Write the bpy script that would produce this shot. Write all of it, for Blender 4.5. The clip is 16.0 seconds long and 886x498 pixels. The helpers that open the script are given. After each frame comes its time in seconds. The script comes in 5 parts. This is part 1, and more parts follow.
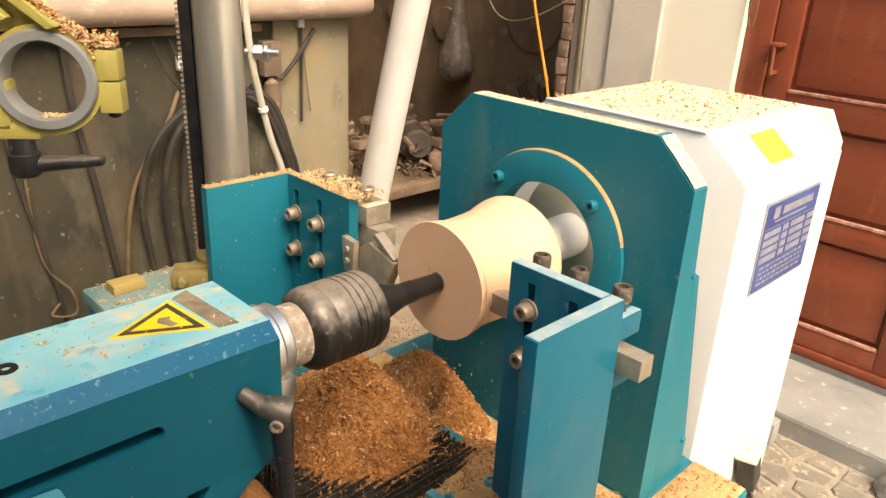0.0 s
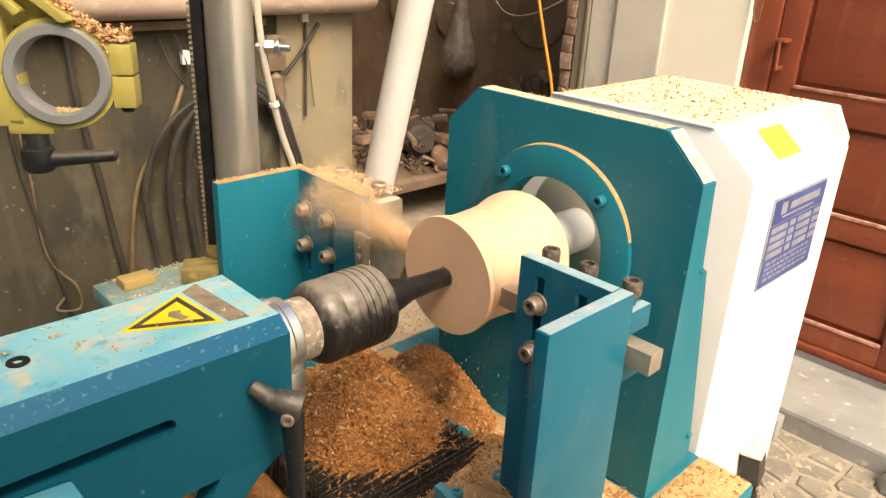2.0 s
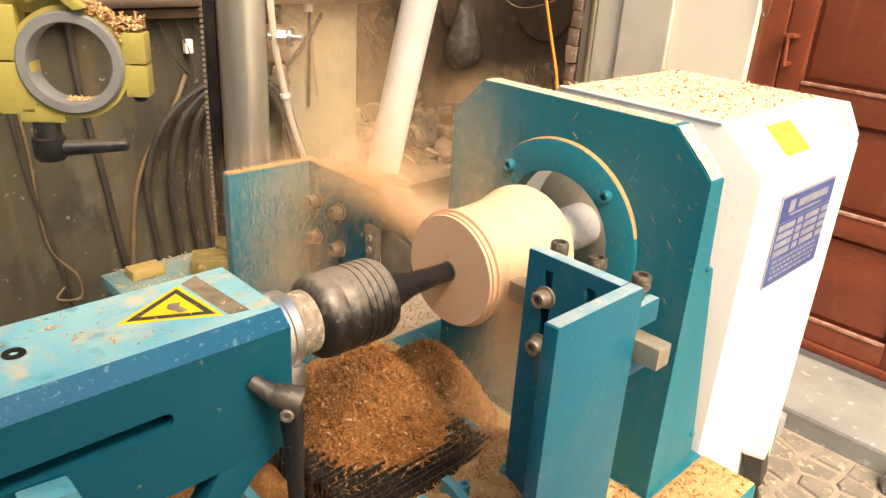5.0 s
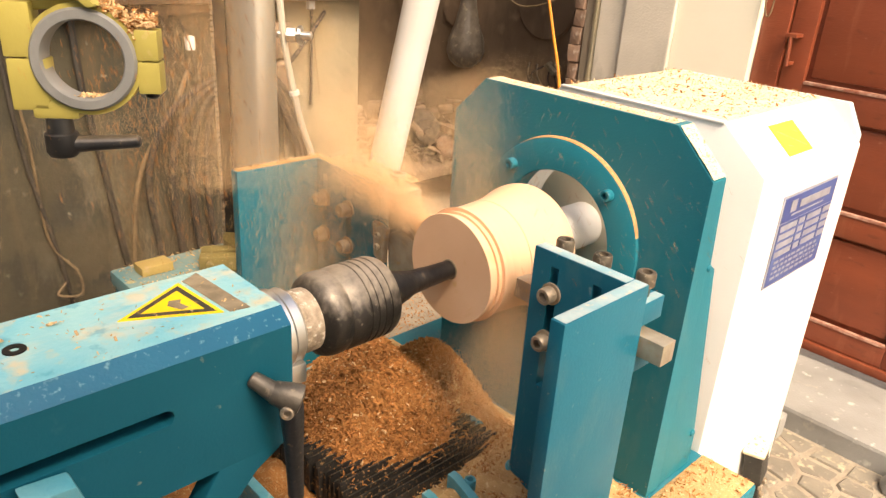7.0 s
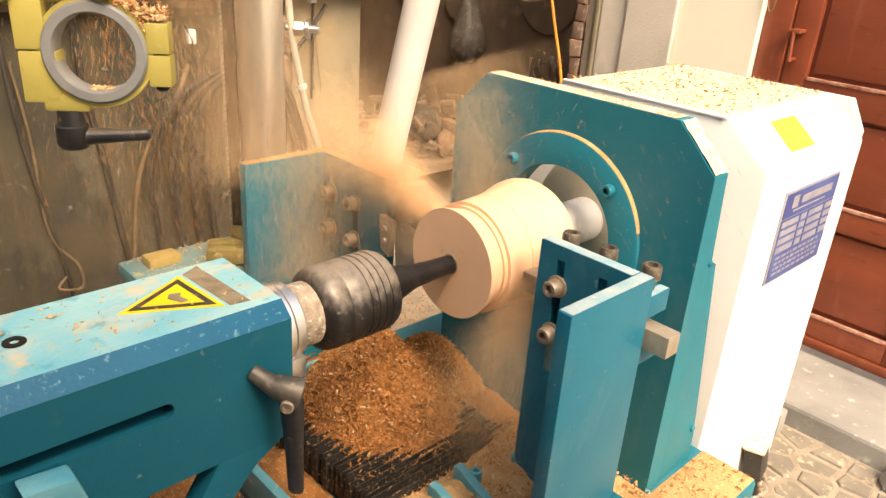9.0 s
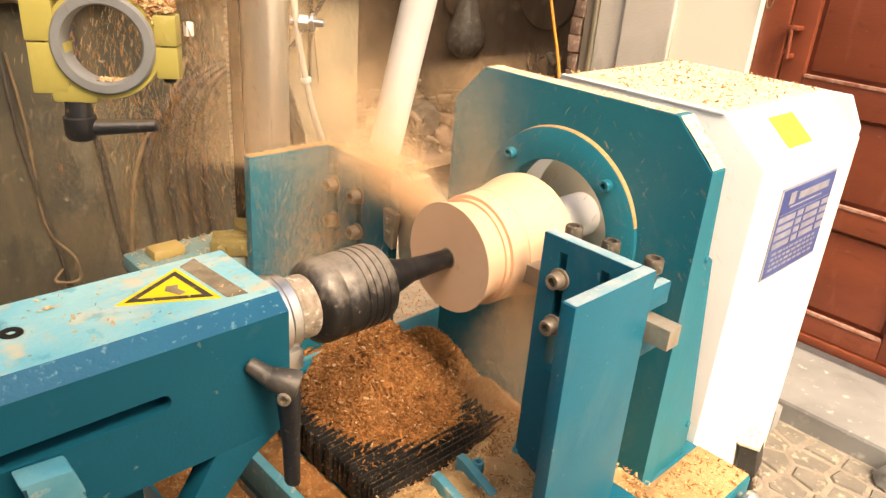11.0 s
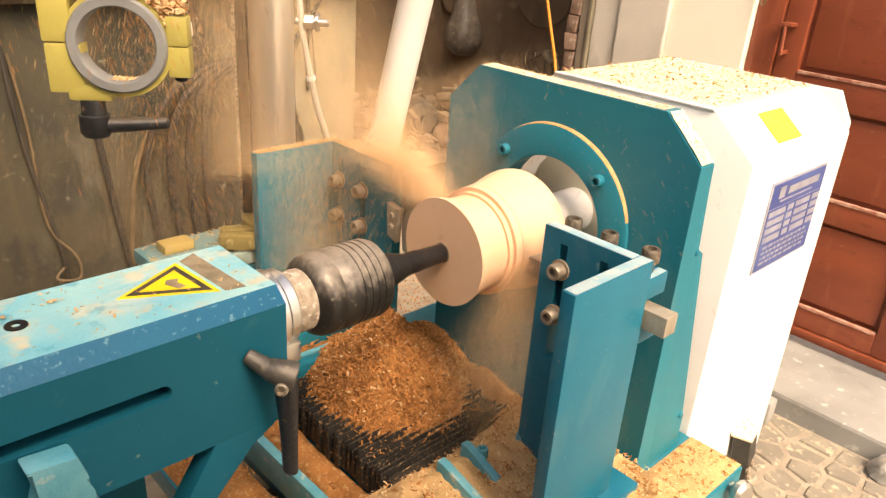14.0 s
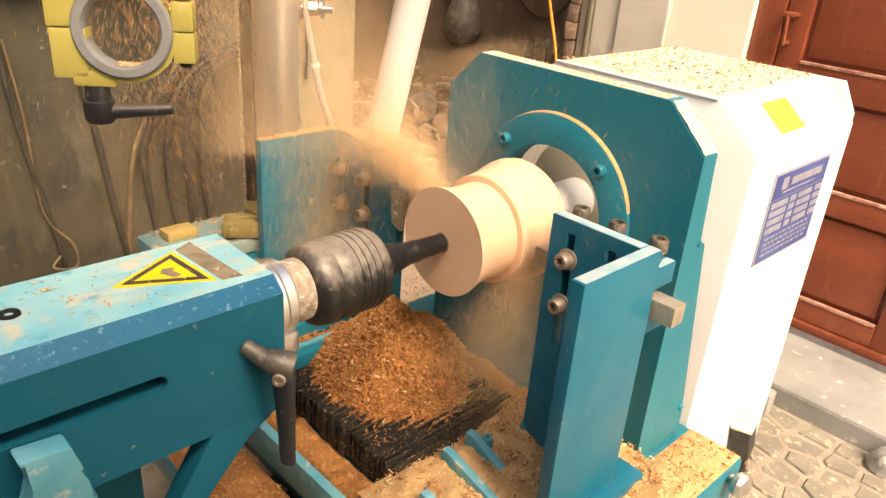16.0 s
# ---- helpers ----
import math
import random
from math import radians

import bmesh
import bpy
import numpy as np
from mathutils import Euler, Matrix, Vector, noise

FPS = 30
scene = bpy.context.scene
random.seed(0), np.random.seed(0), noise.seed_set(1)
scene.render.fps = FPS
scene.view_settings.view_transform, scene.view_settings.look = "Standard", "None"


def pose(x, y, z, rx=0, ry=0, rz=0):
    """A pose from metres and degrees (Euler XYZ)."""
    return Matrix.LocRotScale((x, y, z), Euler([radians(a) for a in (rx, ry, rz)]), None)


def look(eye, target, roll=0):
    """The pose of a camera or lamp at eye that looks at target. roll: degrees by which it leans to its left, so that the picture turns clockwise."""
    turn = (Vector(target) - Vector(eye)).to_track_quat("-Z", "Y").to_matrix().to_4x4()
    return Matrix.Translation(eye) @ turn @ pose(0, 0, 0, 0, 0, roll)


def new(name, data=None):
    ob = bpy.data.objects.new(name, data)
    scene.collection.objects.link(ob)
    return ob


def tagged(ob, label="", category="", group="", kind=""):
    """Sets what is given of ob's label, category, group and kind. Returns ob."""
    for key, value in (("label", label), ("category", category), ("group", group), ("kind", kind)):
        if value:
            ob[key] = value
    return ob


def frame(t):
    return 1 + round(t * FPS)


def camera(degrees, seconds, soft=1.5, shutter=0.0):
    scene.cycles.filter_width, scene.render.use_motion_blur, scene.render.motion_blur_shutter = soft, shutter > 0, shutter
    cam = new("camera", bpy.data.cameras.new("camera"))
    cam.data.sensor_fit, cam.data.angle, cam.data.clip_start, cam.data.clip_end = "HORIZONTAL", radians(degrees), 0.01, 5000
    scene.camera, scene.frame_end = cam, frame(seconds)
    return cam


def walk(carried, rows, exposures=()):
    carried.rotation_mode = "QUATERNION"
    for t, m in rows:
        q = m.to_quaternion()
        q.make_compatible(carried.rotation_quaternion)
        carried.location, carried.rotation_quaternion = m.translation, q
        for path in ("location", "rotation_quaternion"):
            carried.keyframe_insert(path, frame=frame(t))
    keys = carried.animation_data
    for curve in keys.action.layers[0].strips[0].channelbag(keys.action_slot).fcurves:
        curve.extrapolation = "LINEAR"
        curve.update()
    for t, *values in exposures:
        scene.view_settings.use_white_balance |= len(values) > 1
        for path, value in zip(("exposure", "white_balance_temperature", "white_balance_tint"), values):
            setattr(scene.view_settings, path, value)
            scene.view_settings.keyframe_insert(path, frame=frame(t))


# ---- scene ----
# World: the lathe's spindle axis is the y axis (x = 0, z = 0); the floor lies at z = -0.817.
cam = camera(61.79, 16.0, soft=1.4, shutter=0.5)
walk(cam, [
    (0.0, pose(0.7578, -1.0059, 0.4916, 67.715, -2.558, 46.180)),
    (0.5, pose(0.7551, -1.0125, 0.4920, 67.656, -2.712, 46.179)),
    (1.0, pose(0.7512, -1.0159, 0.4908, 67.514, -2.733, 46.223)),
    (1.5, pose(0.7501, -1.0141, 0.4885, 67.418, -2.723, 46.173)),
    (2.0, pose(0.7496, -1.0147, 0.4890, 67.386, -2.658, 46.245)),
    (2.5, pose(0.7465, -1.0131, 0.4866, 67.206, -2.988, 46.302)),
    (3.0, pose(0.7474, -1.0119, 0.4874, 67.231, -3.180, 46.251)),
    (3.5, pose(0.7424, -1.0099, 0.4846, 66.962, -3.266, 46.388)),
    (4.0, pose(0.7403, -1.0062, 0.4849, 66.900, -3.136, 46.473)),
    (6.5, pose(0.7361, -1.0065, 0.4860, 66.666, -3.451, 46.889)),
    (7.0, pose(0.7377, -1.0059, 0.4857, 66.641, -3.477, 46.851)),
    (7.5, pose(0.7357, -1.0064, 0.4845, 66.536, -3.626, 47.071)),
    (8.0, pose(0.7360, -1.0073, 0.4847, 66.486, -3.834, 47.016)),
    (8.5, pose(0.7354, -1.0064, 0.4841, 66.340, -3.796, 47.000)),
    (9.0, pose(0.7368, -1.0049, 0.4834, 66.280, -3.654, 46.995)),
    (11.5, pose(0.7379, -1.0066, 0.4813, 65.778, -4.049, 46.899)),
    (12.0, pose(0.7403, -1.0074, 0.4809, 65.593, -3.839, 46.885)),
    (12.5, pose(0.7447, -1.0113, 0.4819, 65.677, -4.048, 46.822)),
    (13.0, pose(0.7540, -1.0127, 0.4859, 65.871, -3.970, 46.696)),
    (13.5, pose(0.7599, -1.0162, 0.4867, 65.975, -3.946, 46.685)),
    (14.0, pose(0.7599, -1.0154, 0.4861, 65.810, -3.763, 46.827)),
    (14.5, pose(0.7548, -1.0116, 0.4851, 65.601, -3.936, 46.799)),
    (15.0, pose(0.7532, -1.0089, 0.4818, 65.452, -3.899, 46.817)),
    (15.5, pose(0.7532, -1.0098, 0.4810, 65.261, -3.965, 46.939)),
    (16.0, pose(0.7511, -1.0090, 0.4798, 65.084, -4.052, 46.824)),
], exposures=((0.0, 1.50, 7600, 12), (2.0, 1.50, 7600, 12), (4.2, 1.54, 7700, 13), (6.5, 1.62, 7950, 15), (16.0, 1.66, 8200, 17)))

# ---- light ----
SUN_EL, SUN_AZ = 50, 106          # the sun's height, and its bearing from +y towards +x
world = bpy.data.worlds.new("world")
scene.world = world
world.use_nodes = True
wn = world.node_tree.nodes
sky = wn.new("ShaderNodeTexSky")
sky.sky_type, sky.sun_disc = "NISHITA", False
sky.sun_elevation, sky.sun_rotation = radians(SUN_EL), radians(SUN_AZ)
sky.air_density, sky.dust_density = 1.2, 4.0
wn["Background"].inputs["Strength"].default_value = 0.14
world.node_tree.links.new(sky.outputs[0], wn["Background"].inputs["Color"])
sun = new("sun", bpy.data.lights.new("sun", "SUN"))
sun.data.energy, sun.data.angle, sun.data.color = 1.7, radians(30), (1.0, 0.93, 0.82)
sx, sy = math.sin(radians(SUN_AZ)), math.cos(radians(SUN_AZ))
sun.matrix_world = look((sx * 4, sy * 4, 4 * math.tan(radians(SUN_EL))), (0, 0, 0))

FLOOR = -0.817


# ---- materials ----
def mat(name, c1, c2=None, rough=0.5, metal=0.0, scale=8.0, bump=0.0, fine=120.0, c3=None, c3_amount=0.35, c3_scale=30.0,
        vary=0.0, stretch=(1, 1, 1), spec=0.5, trans=0.0):
    """Two tones by a broad noise, specks or stains c3 by a finer one, relief by a fine one."""
    m = bpy.data.materials.new(name)
    m.use_nodes = True
    nt = m.node_tree
    n, l = nt.nodes, nt.links
    b = n["Principled BSDF"]
    co = n.new("ShaderNodeTexCoord")
    mp = n.new("ShaderNodeMapping")
    mp.inputs["Scale"].default_value = stretch
    l.new(co.outputs["Object"], mp.inputs["Vector"])
    c2 = c2 or tuple(x * 0.8 for x in c1)
    big = n.new("ShaderNodeTexNoise")
    big.inputs["Scale"].default_value, big.inputs["Detail"].default_value = scale, 5
    l.new(mp.outputs[0], big.inputs["Vector"])
    ramp = n.new("ShaderNodeValToRGB")
    ramp.color_ramp.elements[0].position, ramp.color_ramp.elements[1].position = 0.35, 0.65
    ramp.color_ramp.elements[0].color, ramp.color_ramp.elements[1].color = (*c1, 1), (*c2, 1)
    l.new(big.outputs[0], ramp.inputs[0])
    out = ramp.outputs[0]
    if c3:
        sp = n.new("ShaderNodeTexNoise")
        sp.inputs["Scale"].default_value, sp.inputs["Detail"].default_value = c3_scale, 6
        l.new(mp.outputs[0], sp.inputs["Vector"])
        r3 = n.new("ShaderNodeValToRGB")
        r3.color_ramp.elements[0].position, r3.color_ramp.elements[1].position = 0.72 - c3_amount * 0.4, 0.80 - c3_amount * 0.3
        l.new(sp.outputs[0], r3.inputs[0])
        mx = n.new("ShaderNodeMix")
        mx.data_type = "RGBA"
        l.new(r3.outputs[0], mx.inputs[0])
        l.new(out, mx.inputs[6])
        mx.inputs[7].default_value = (*c3, 1)
        out = mx.outputs[2]
        mr = n.new("ShaderNodeMapRange")
        mr.inputs["To Min"].default_value, mr.inputs["To Max"].default_value = rough, 0.9
        l.new(r3.outputs[0], mr.inputs["Value"])
        l.new(mr.outputs[0], b.inputs["Roughness"])
    else:
        mr = n.new("ShaderNodeMapRange")
        mr.inputs["To Min"].default_value, mr.inputs["To Max"].default_value = rough * 0.85, min(1, rough * 1.2)
        l.new(big.outputs[0], mr.inputs["Value"])
        l.new(mr.outputs[0], b.inputs["Roughness"])
    if vary:
        info = n.new("ShaderNodeNewGeometry")
        hs = n.new("ShaderNodeHueSaturation")
        mr2 = n.new("ShaderNodeMapRange")
        mr2.inputs["To Min"].default_value, mr2.inputs["To Max"].default_value = 1 - vary, 1 + vary
        l.new(info.outputs["Random Per Island"], mr2.inputs["Value"])
        l.new(mr2.outputs[0], hs.inputs["Value"])
        l.new(out, hs.inputs["Color"])
        out = hs.outputs[0]
    l.new(out, b.inputs["Base Color"])
    b.inputs["Metallic"].default_value = metal
    b.inputs["Specular IOR Level"].default_value = spec
    if bump:
        fn = n.new("ShaderNodeTexNoise")
        fn.inputs["Scale"].default_value, fn.inputs["Detail"].default_value = fine, 4
        l.new(mp.outputs[0], fn.inputs["Vector"])
        bp = n.new("ShaderNodeBump")
        bp.inputs["Strength"].default_value, bp.inputs["Distance"].default_value = bump, 0.004
        l.new(fn.outputs[0], bp.inputs["Height"])
        l.new(bp.outputs[0], b.inputs["Normal"])
    return m



def stain(m, color, scale, lo, hi, amount=1.0, stretch=(1, 1, 1), detail=7, offset=0.0):
    """Lays a stain with an outline of its own over a material's colour."""
    nt = m.node_tree
    n, l = nt.nodes, nt.links
    b = n["Principled BSDF"]
    src = b.inputs["Base Color"].links[0].from_socket
    co, mp, nz, mr, mx = n.new("ShaderNodeTexCoord"), n.new("ShaderNodeMapping"), n.new("ShaderNodeTexNoise"), n.new("ShaderNodeMapRange"), n.new("ShaderNodeMix")
    mp.inputs["Scale"].default_value, mp.inputs["Location"].default_value = stretch, (offset, offset * 1.7, offset * 0.6)
    nz.inputs["Scale"].default_value, nz.inputs["Detail"].default_value, nz.inputs["Roughness"].default_value = scale, detail, 0.62
    for key, v in (("From Min", lo), ("From Max", hi), ("To Min", 0.0), ("To Max", amount)):
        mr.inputs[key].default_value = v
    mx.data_type = "RGBA"
    mx.inputs[7].default_value = (*color, 1)
    l.new(co.outputs["Object"], mp.inputs["Vector"])
    l.new(mp.outputs[0], nz.inputs["Vector"])
    l.new(nz.outputs[0], mr.inputs["Value"])
    l.new(mr.outputs[0], mx.inputs[0])
    l.new(src, mx.inputs[6])
    l.new(mx.outputs[2], b.inputs["Base Color"])
    return m


teal = mat("teal_paint", (0.002, 0.140, 0.195), (0.006, 0.160, 0.210), spec=0.25, rough=0.38, scale=5, c3=(0.16, 0.22, 0.20), c3_amount=0.10, c3_scale=70, bump=0.12, fine=260)
teal_dusty = mat("dusty_teal_paint", (0.025, 0.25, 0.33), (0.13, 0.36, 0.40), rough=0.45, scale=11, c3=(0.42, 0.46, 0.38), c3_amount=0.30, c3_scale=55, bump=0.3)
# Tailstock top: a dust film, plus skylight put into its pale colour.
top_dust_skylit = mat("dusty_skylit_paint", (0.09, 0.40, 0.50), (0.29, 0.53, 0.53), rough=0.33, scale=7, c3=(0.48, 0.46, 0.33), c3_amount=0.40, c3_scale=26, bump=0.3)
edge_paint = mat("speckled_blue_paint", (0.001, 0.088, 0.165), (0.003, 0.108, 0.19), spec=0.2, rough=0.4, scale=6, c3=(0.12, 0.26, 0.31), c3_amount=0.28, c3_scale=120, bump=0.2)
cover_film = mat("dusty_teal_film", (0.11, 0.25, 0.26), (0.28, 0.31, 0.24), rough=0.7, scale=9, c3=(0.40, 0.34, 0.18), c3_amount=0.3, c3_scale=40, bump=0.3)
post_blue = mat("post_blue_paint", (0.001, 0.120, 0.190), (0.003, 0.138, 0.208), spec=0.25, rough=0.36, scale=6, c3=(0.14, 0.24, 0.27), c3_amount=0.12, c3_scale=60, bump=0.1, fine=260)
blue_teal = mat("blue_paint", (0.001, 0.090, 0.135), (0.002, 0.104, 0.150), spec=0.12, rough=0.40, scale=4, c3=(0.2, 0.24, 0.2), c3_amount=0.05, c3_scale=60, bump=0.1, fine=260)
white_paint = mat("white_paint", (0.80, 0.80, 0.77), (0.74, 0.74, 0.71), rough=0.4, scale=5, c3=(0.6, 0.55, 0.42), c3_amount=0.08, bump=0.08, fine=220)
pale_teal = mat("faded_teal_paint", (0.34, 0.47, 0.46), (0.42, 0.52, 0.50), rough=0.45, scale=8, bump=0.1)
sawdust = mat("sawdust", (0.39, 0.172, 0.058), (0.32, 0.136, 0.045), rough=0.95, scale=14, c3=(0.46, 0.27, 0.12), c3_amount=0.45, c3_scale=160, bump=1.0, fine=320, spec=0.1)
mid_dust = mat("fresh_sawdust", (0.55, 0.35, 0.165), (0.46, 0.275, 0.12), rough=0.95, scale=16, c3=(0.66, 0.47, 0.26), c3_amount=0.36, c3_scale=150, bump=0.9, fine=300, spec=0.1)
pale_dust = mat("pale_sawdust", (0.76, 0.63, 0.45), (0.68, 0.54, 0.36), rough=0.95, scale=16, c3=(0.52, 0.33, 0.16), c3_amount=0.36, c3_scale=150, bump=0.9, fine=300, spec=0.1)
chip = mat("wood_chip", (0.42, 0.188, 0.064), (0.35, 0.150, 0.049), rough=0.9, scale=30, vary=0.28, spec=0.15)
pale_chip = mat("pale_wood_chip", (0.62, 0.43, 0.235), (0.53, 0.345, 0.17), rough=0.85, scale=30, vary=0.22, spec=0.15)
wood = mat("turned_wood", (0.78, 0.51, 0.325), (0.72, 0.45, 0.275), rough=0.62, scale=10, stretch=(1, 0.25, 1), c3=(0.66, 0.40, 0.18), c3_amount=0.2, c3_scale=70, bump=0.15, fine=180, spec=0.25)
black_steel = mat("black_oxide_steel", (0.018, 0.018, 0.02), (0.035, 0.033, 0.032), rough=0.38, metal=0.6, scale=30, c3=(0.16, 0.12, 0.08), c3_amount=0.12, c3_scale=60, bump=0.15)
caked = mat("caked_grey_dust", (0.46, 0.37, 0.27), (0.26, 0.20, 0.14), rough=0.9, scale=60, c3=(0.66, 0.58, 0.47), c3_amount=0.35, c3_scale=110, bump=1.0, fine=200)
# Right post's top edges: thin dust plus lit teal, mixed into one colour.
edge_dust_lit = mat("dust_and_lit_teal", (0.36, 0.42, 0.41), (0.20, 0.36, 0.40), rough=0.85, scale=25, c3=(0.52, 0.44, 0.33), c3_amount=0.3, c3_scale=80, bump=0.3)
lever_steel = mat("dark_lever_steel", (0.17, 0.145, 0.115), (0.09, 0.078, 0.062), rough=0.5, metal=0.5, scale=40, c3=(0.34, 0.27, 0.19), c3_amount=0.18, c3_scale=90, bump=0.2)
dark_steel = mat("knurled_steel", (0.17, 0.138, 0.10), (0.07, 0.057, 0.043), rough=0.5, metal=0.45, scale=30, c3=(0.40, 0.33, 0.24), c3_amount=0.32, c3_scale=150, bump=0.3)


def dusted(name, base, dust, rough, metal, grain=150.0, most=0.7):
    """Metal with dust that has settled on whatever faces up."""
    m = mat(name, base, tuple(x * 1.5 for x in base), rough=rough, metal=metal, scale=30, c3=tuple(x * 0.6 for x in dust), c3_amount=0.16, c3_scale=grain, bump=0.25)
    nt = m.node_tree
    n, l = nt.nodes, nt.links
    b = n["Principled BSDF"]
    src = b.inputs["Base Color"].links[0].from_socket
    geo, sep = n.new("ShaderNodeNewGeometry"), n.new("ShaderNodeSeparateXYZ")
    l.new(geo.outputs["Normal"], sep.inputs[0])
    co, nz = n.new("ShaderNodeTexCoord"), n.new("ShaderNodeTexNoise")
    nz.inputs["Scale"].default_value, nz.inputs["Detail"].default_value = grain * 0.5, 6
    l.new(co.outputs["Object"], nz.inputs["Vector"])
    add = n.new("ShaderNodeMath")
    add.operation = "MULTIPLY_ADD"
    l.new(nz.outputs[0], add.inputs[0])
    add.inputs[1].default_value = 1.1
    l.new(sep.outputs["Z"], add.inputs[2])
    mr = n.new("ShaderNodeMapRange")
    for key, v in (("From Min", 0.75), ("From Max", 1.55), ("To Min", 0.0), ("To Max", most)):
        mr.inputs[key].default_value = v
    l.new(add.outputs[0], mr.inputs["Value"])
    mx = n.new("ShaderNodeMix")
    mx.data_type = "RGBA"
    l.new(mr.outputs[0], mx.inputs[0])
    l.new(src, mx.inputs[6])
    mx.inputs[7].default_value = (*dust, 1)
    l.new(mx.outputs[2], b.inputs["Base Color"])
    return m


centre_steel = dusted("dusted_black_steel", (0.022, 0.019, 0.016), (0.42, 0.35, 0.27), 0.42, 0.3)
lever_plastic = dusted("dusted_black_plastic", (0.013, 0.013, 0.014), (0.30, 0.22, 0.13), 0.42, 0.0, 110.0, 0.22)
bench_steel = dusted("dusted_bracket_iron", (0.03, 0.027, 0.023), (0.48, 0.39, 0.27), 0.6, 0.2, 90.0)
steel = mat("bright_steel", (0.62, 0.60, 0.56), (0.50, 0.48, 0.45), rough=0.28, metal=0.9, scale=12, c3=(0.4, 0.3, 0.2), c3_amount=0.15, bump=0.08)
chrome = mat("chromed_column", (0.62, 0.60, 0.54), (0.50, 0.48, 0.43), rough=0.33, metal=0.85, scale=6, stretch=(3, 3, 0.5), c3=(0.45, 0.36, 0.24), c3_amount=0.12, c3_scale=20, bump=0.1)
bolt_metal = mat("dusty_bolt_steel", (0.40, 0.33, 0.25), (0.27, 0.22, 0.165), rough=0.5, metal=0.55, scale=60, c3=(0.46, 0.32, 0.18), c3_amount=0.35, c3_scale=120, bump=0.2)
tool_metal = mat("dusty_tool_steel", (0.42, 0.37, 0.29), (0.33, 0.27, 0.2), rough=0.45, metal=0.5, scale=40, c3=(0.52, 0.38, 0.22), c3_amount=0.35, c3_scale=80, bump=0.15)
grey_iron = mat("grey_cast_ring", (0.25, 0.25, 0.24), (0.19, 0.19, 0.185), rough=0.5, metal=0.3, scale=14, bump=0.15)
olive = mat("yellow_green_paint", (0.40, 0.335, 0.085), (0.32, 0.27, 0.07), rough=0.45, scale=8, c3=(0.45, 0.34, 0.16), c3_amount=0.2, c3_scale=40, bump=0.15)
dark_olive = mat("dirty_olive_paint", (0.24, 0.185, 0.06), (0.17, 0.13, 0.045), rough=0.6, scale=14, c3=(0.4, 0.29, 0.15), c3_amount=0.3, c3_scale=50, bump=0.3)
lug_paint = mat("dusty_ochre_paint", (0.46, 0.33, 0.11), (0.38, 0.26, 0.085), rough=0.6, scale=10, c3=(0.5, 0.36, 0.2), c3_amount=0.3, c3_scale=50, bump=0.2)
yellow = mat("warning_yellow", (0.85, 0.60, 0.015), (0.78, 0.52, 0.02), rough=0.5, scale=20, c3=(0.55, 0.40, 0.16), c3_amount=0.2, c3_scale=60)
lemon = mat("lemon_label", (0.80, 0.52, 0.05), (0.74, 0.47, 0.05), rough=0.55, scale=10)
ink = mat("black_print", (0.03, 0.026, 0.02), (0.05, 0.04, 0.03), rough=0.6, scale=40, c3=(0.3, 0.2, 0.08), c3_amount=0.25, c3_scale=80)
brown_print = mat("worn_brown_print", (0.17, 0.13, 0.08), (0.28, 0.22, 0.14), rough=0.7, scale=50)
rubber = mat("black_bellows", (0.012, 0.011, 0.010), (0.024, 0.021, 0.018), rough=0.6, scale=20, c3=(0.30, 0.18, 0.085), c3_amount=0.36, c3_scale=150, bump=0.3)
black_plastic = mat("black_plastic", (0.013, 0.013, 0.014), (0.022, 0.021, 0.02), rough=0.42, scale=18, c3=(0.3, 0.2, 0.1), c3_amount=0.12, c3_scale=60, bump=0.1)
cable_rubber = mat("cable_rubber", (0.018, 0.016, 0.013), (0.045, 0.037, 0.028), rough=0.7, scale=12)
concrete = mat("stained_concrete", (0.064, 0.054, 0.032), (0.037, 0.033, 0.021), rough=0.92, scale=2.2, c3=(0.035, 0.033, 0.024), c3_amount=0.45, c3_scale=9, bump=0.7, fine=70)
stain(concrete, (0.120, 0.112, 0.080), 3.5, 0.52, 0.66, 0.8, (1, 1, 0.6), 8, 3.1)
stain(concrete, (0.028, 0.028, 0.020), 6.0, 0.55, 0.64, 0.8, (1, 1, 0.8), 8, 7.7)
stain(concrete, (0.115, 0.082, 0.042), 2.4, 0.54, 0.68, 0.6, (1, 3, 0.25), 6, 5.2)
stain(concrete, (0.21, 0.20, 0.15), 30.0, 0.66, 0.72, 0.9, (1, 1, 1), 4, 1.3)
render_wall = mat("beige_plaster", (0.245, 0.205, 0.130), (0.18, 0.155, 0.105), rough=0.92, scale=3, c3=(0.26, 0.22, 0.16), c3_amount=0.3, c3_scale=5, bump=0.4, fine=90)
stain(render_wall, (0.27, 0.19, 0.095), 4.0, 0.50, 0.66, 0.6, (1, 1, 0.5), 6, 2.2)
stain(render_wall, (0.12, 0.108, 0.082), 7.0, 0.58, 0.68, 0.6, (1, 1, 0.5), 8, 9.2)
stain(render_wall, (0.36, 0.32, 0.24), 22.0, 0.66, 0.72, 0.8, (1, 1, 1), 5, 4.2)
dark_wall = mat("sooty_plaster", (0.21, 0.142, 0.09), (0.14, 0.096, 0.062), rough=0.95, scale=3, c3=(0.24, 0.165, 0.105), c3_amount=0.3, c3_scale=6, bump=0.4)
jamb_wall = mat("grimy_plaster", (0.20, 0.165, 0.12), (0.13, 0.105, 0.08), rough=0.95, scale=9, stretch=(1, 1, 0.2), c3=(0.27, 0.23, 0.18), c3_amount=0.3, c3_scale=20, bump=0.5)
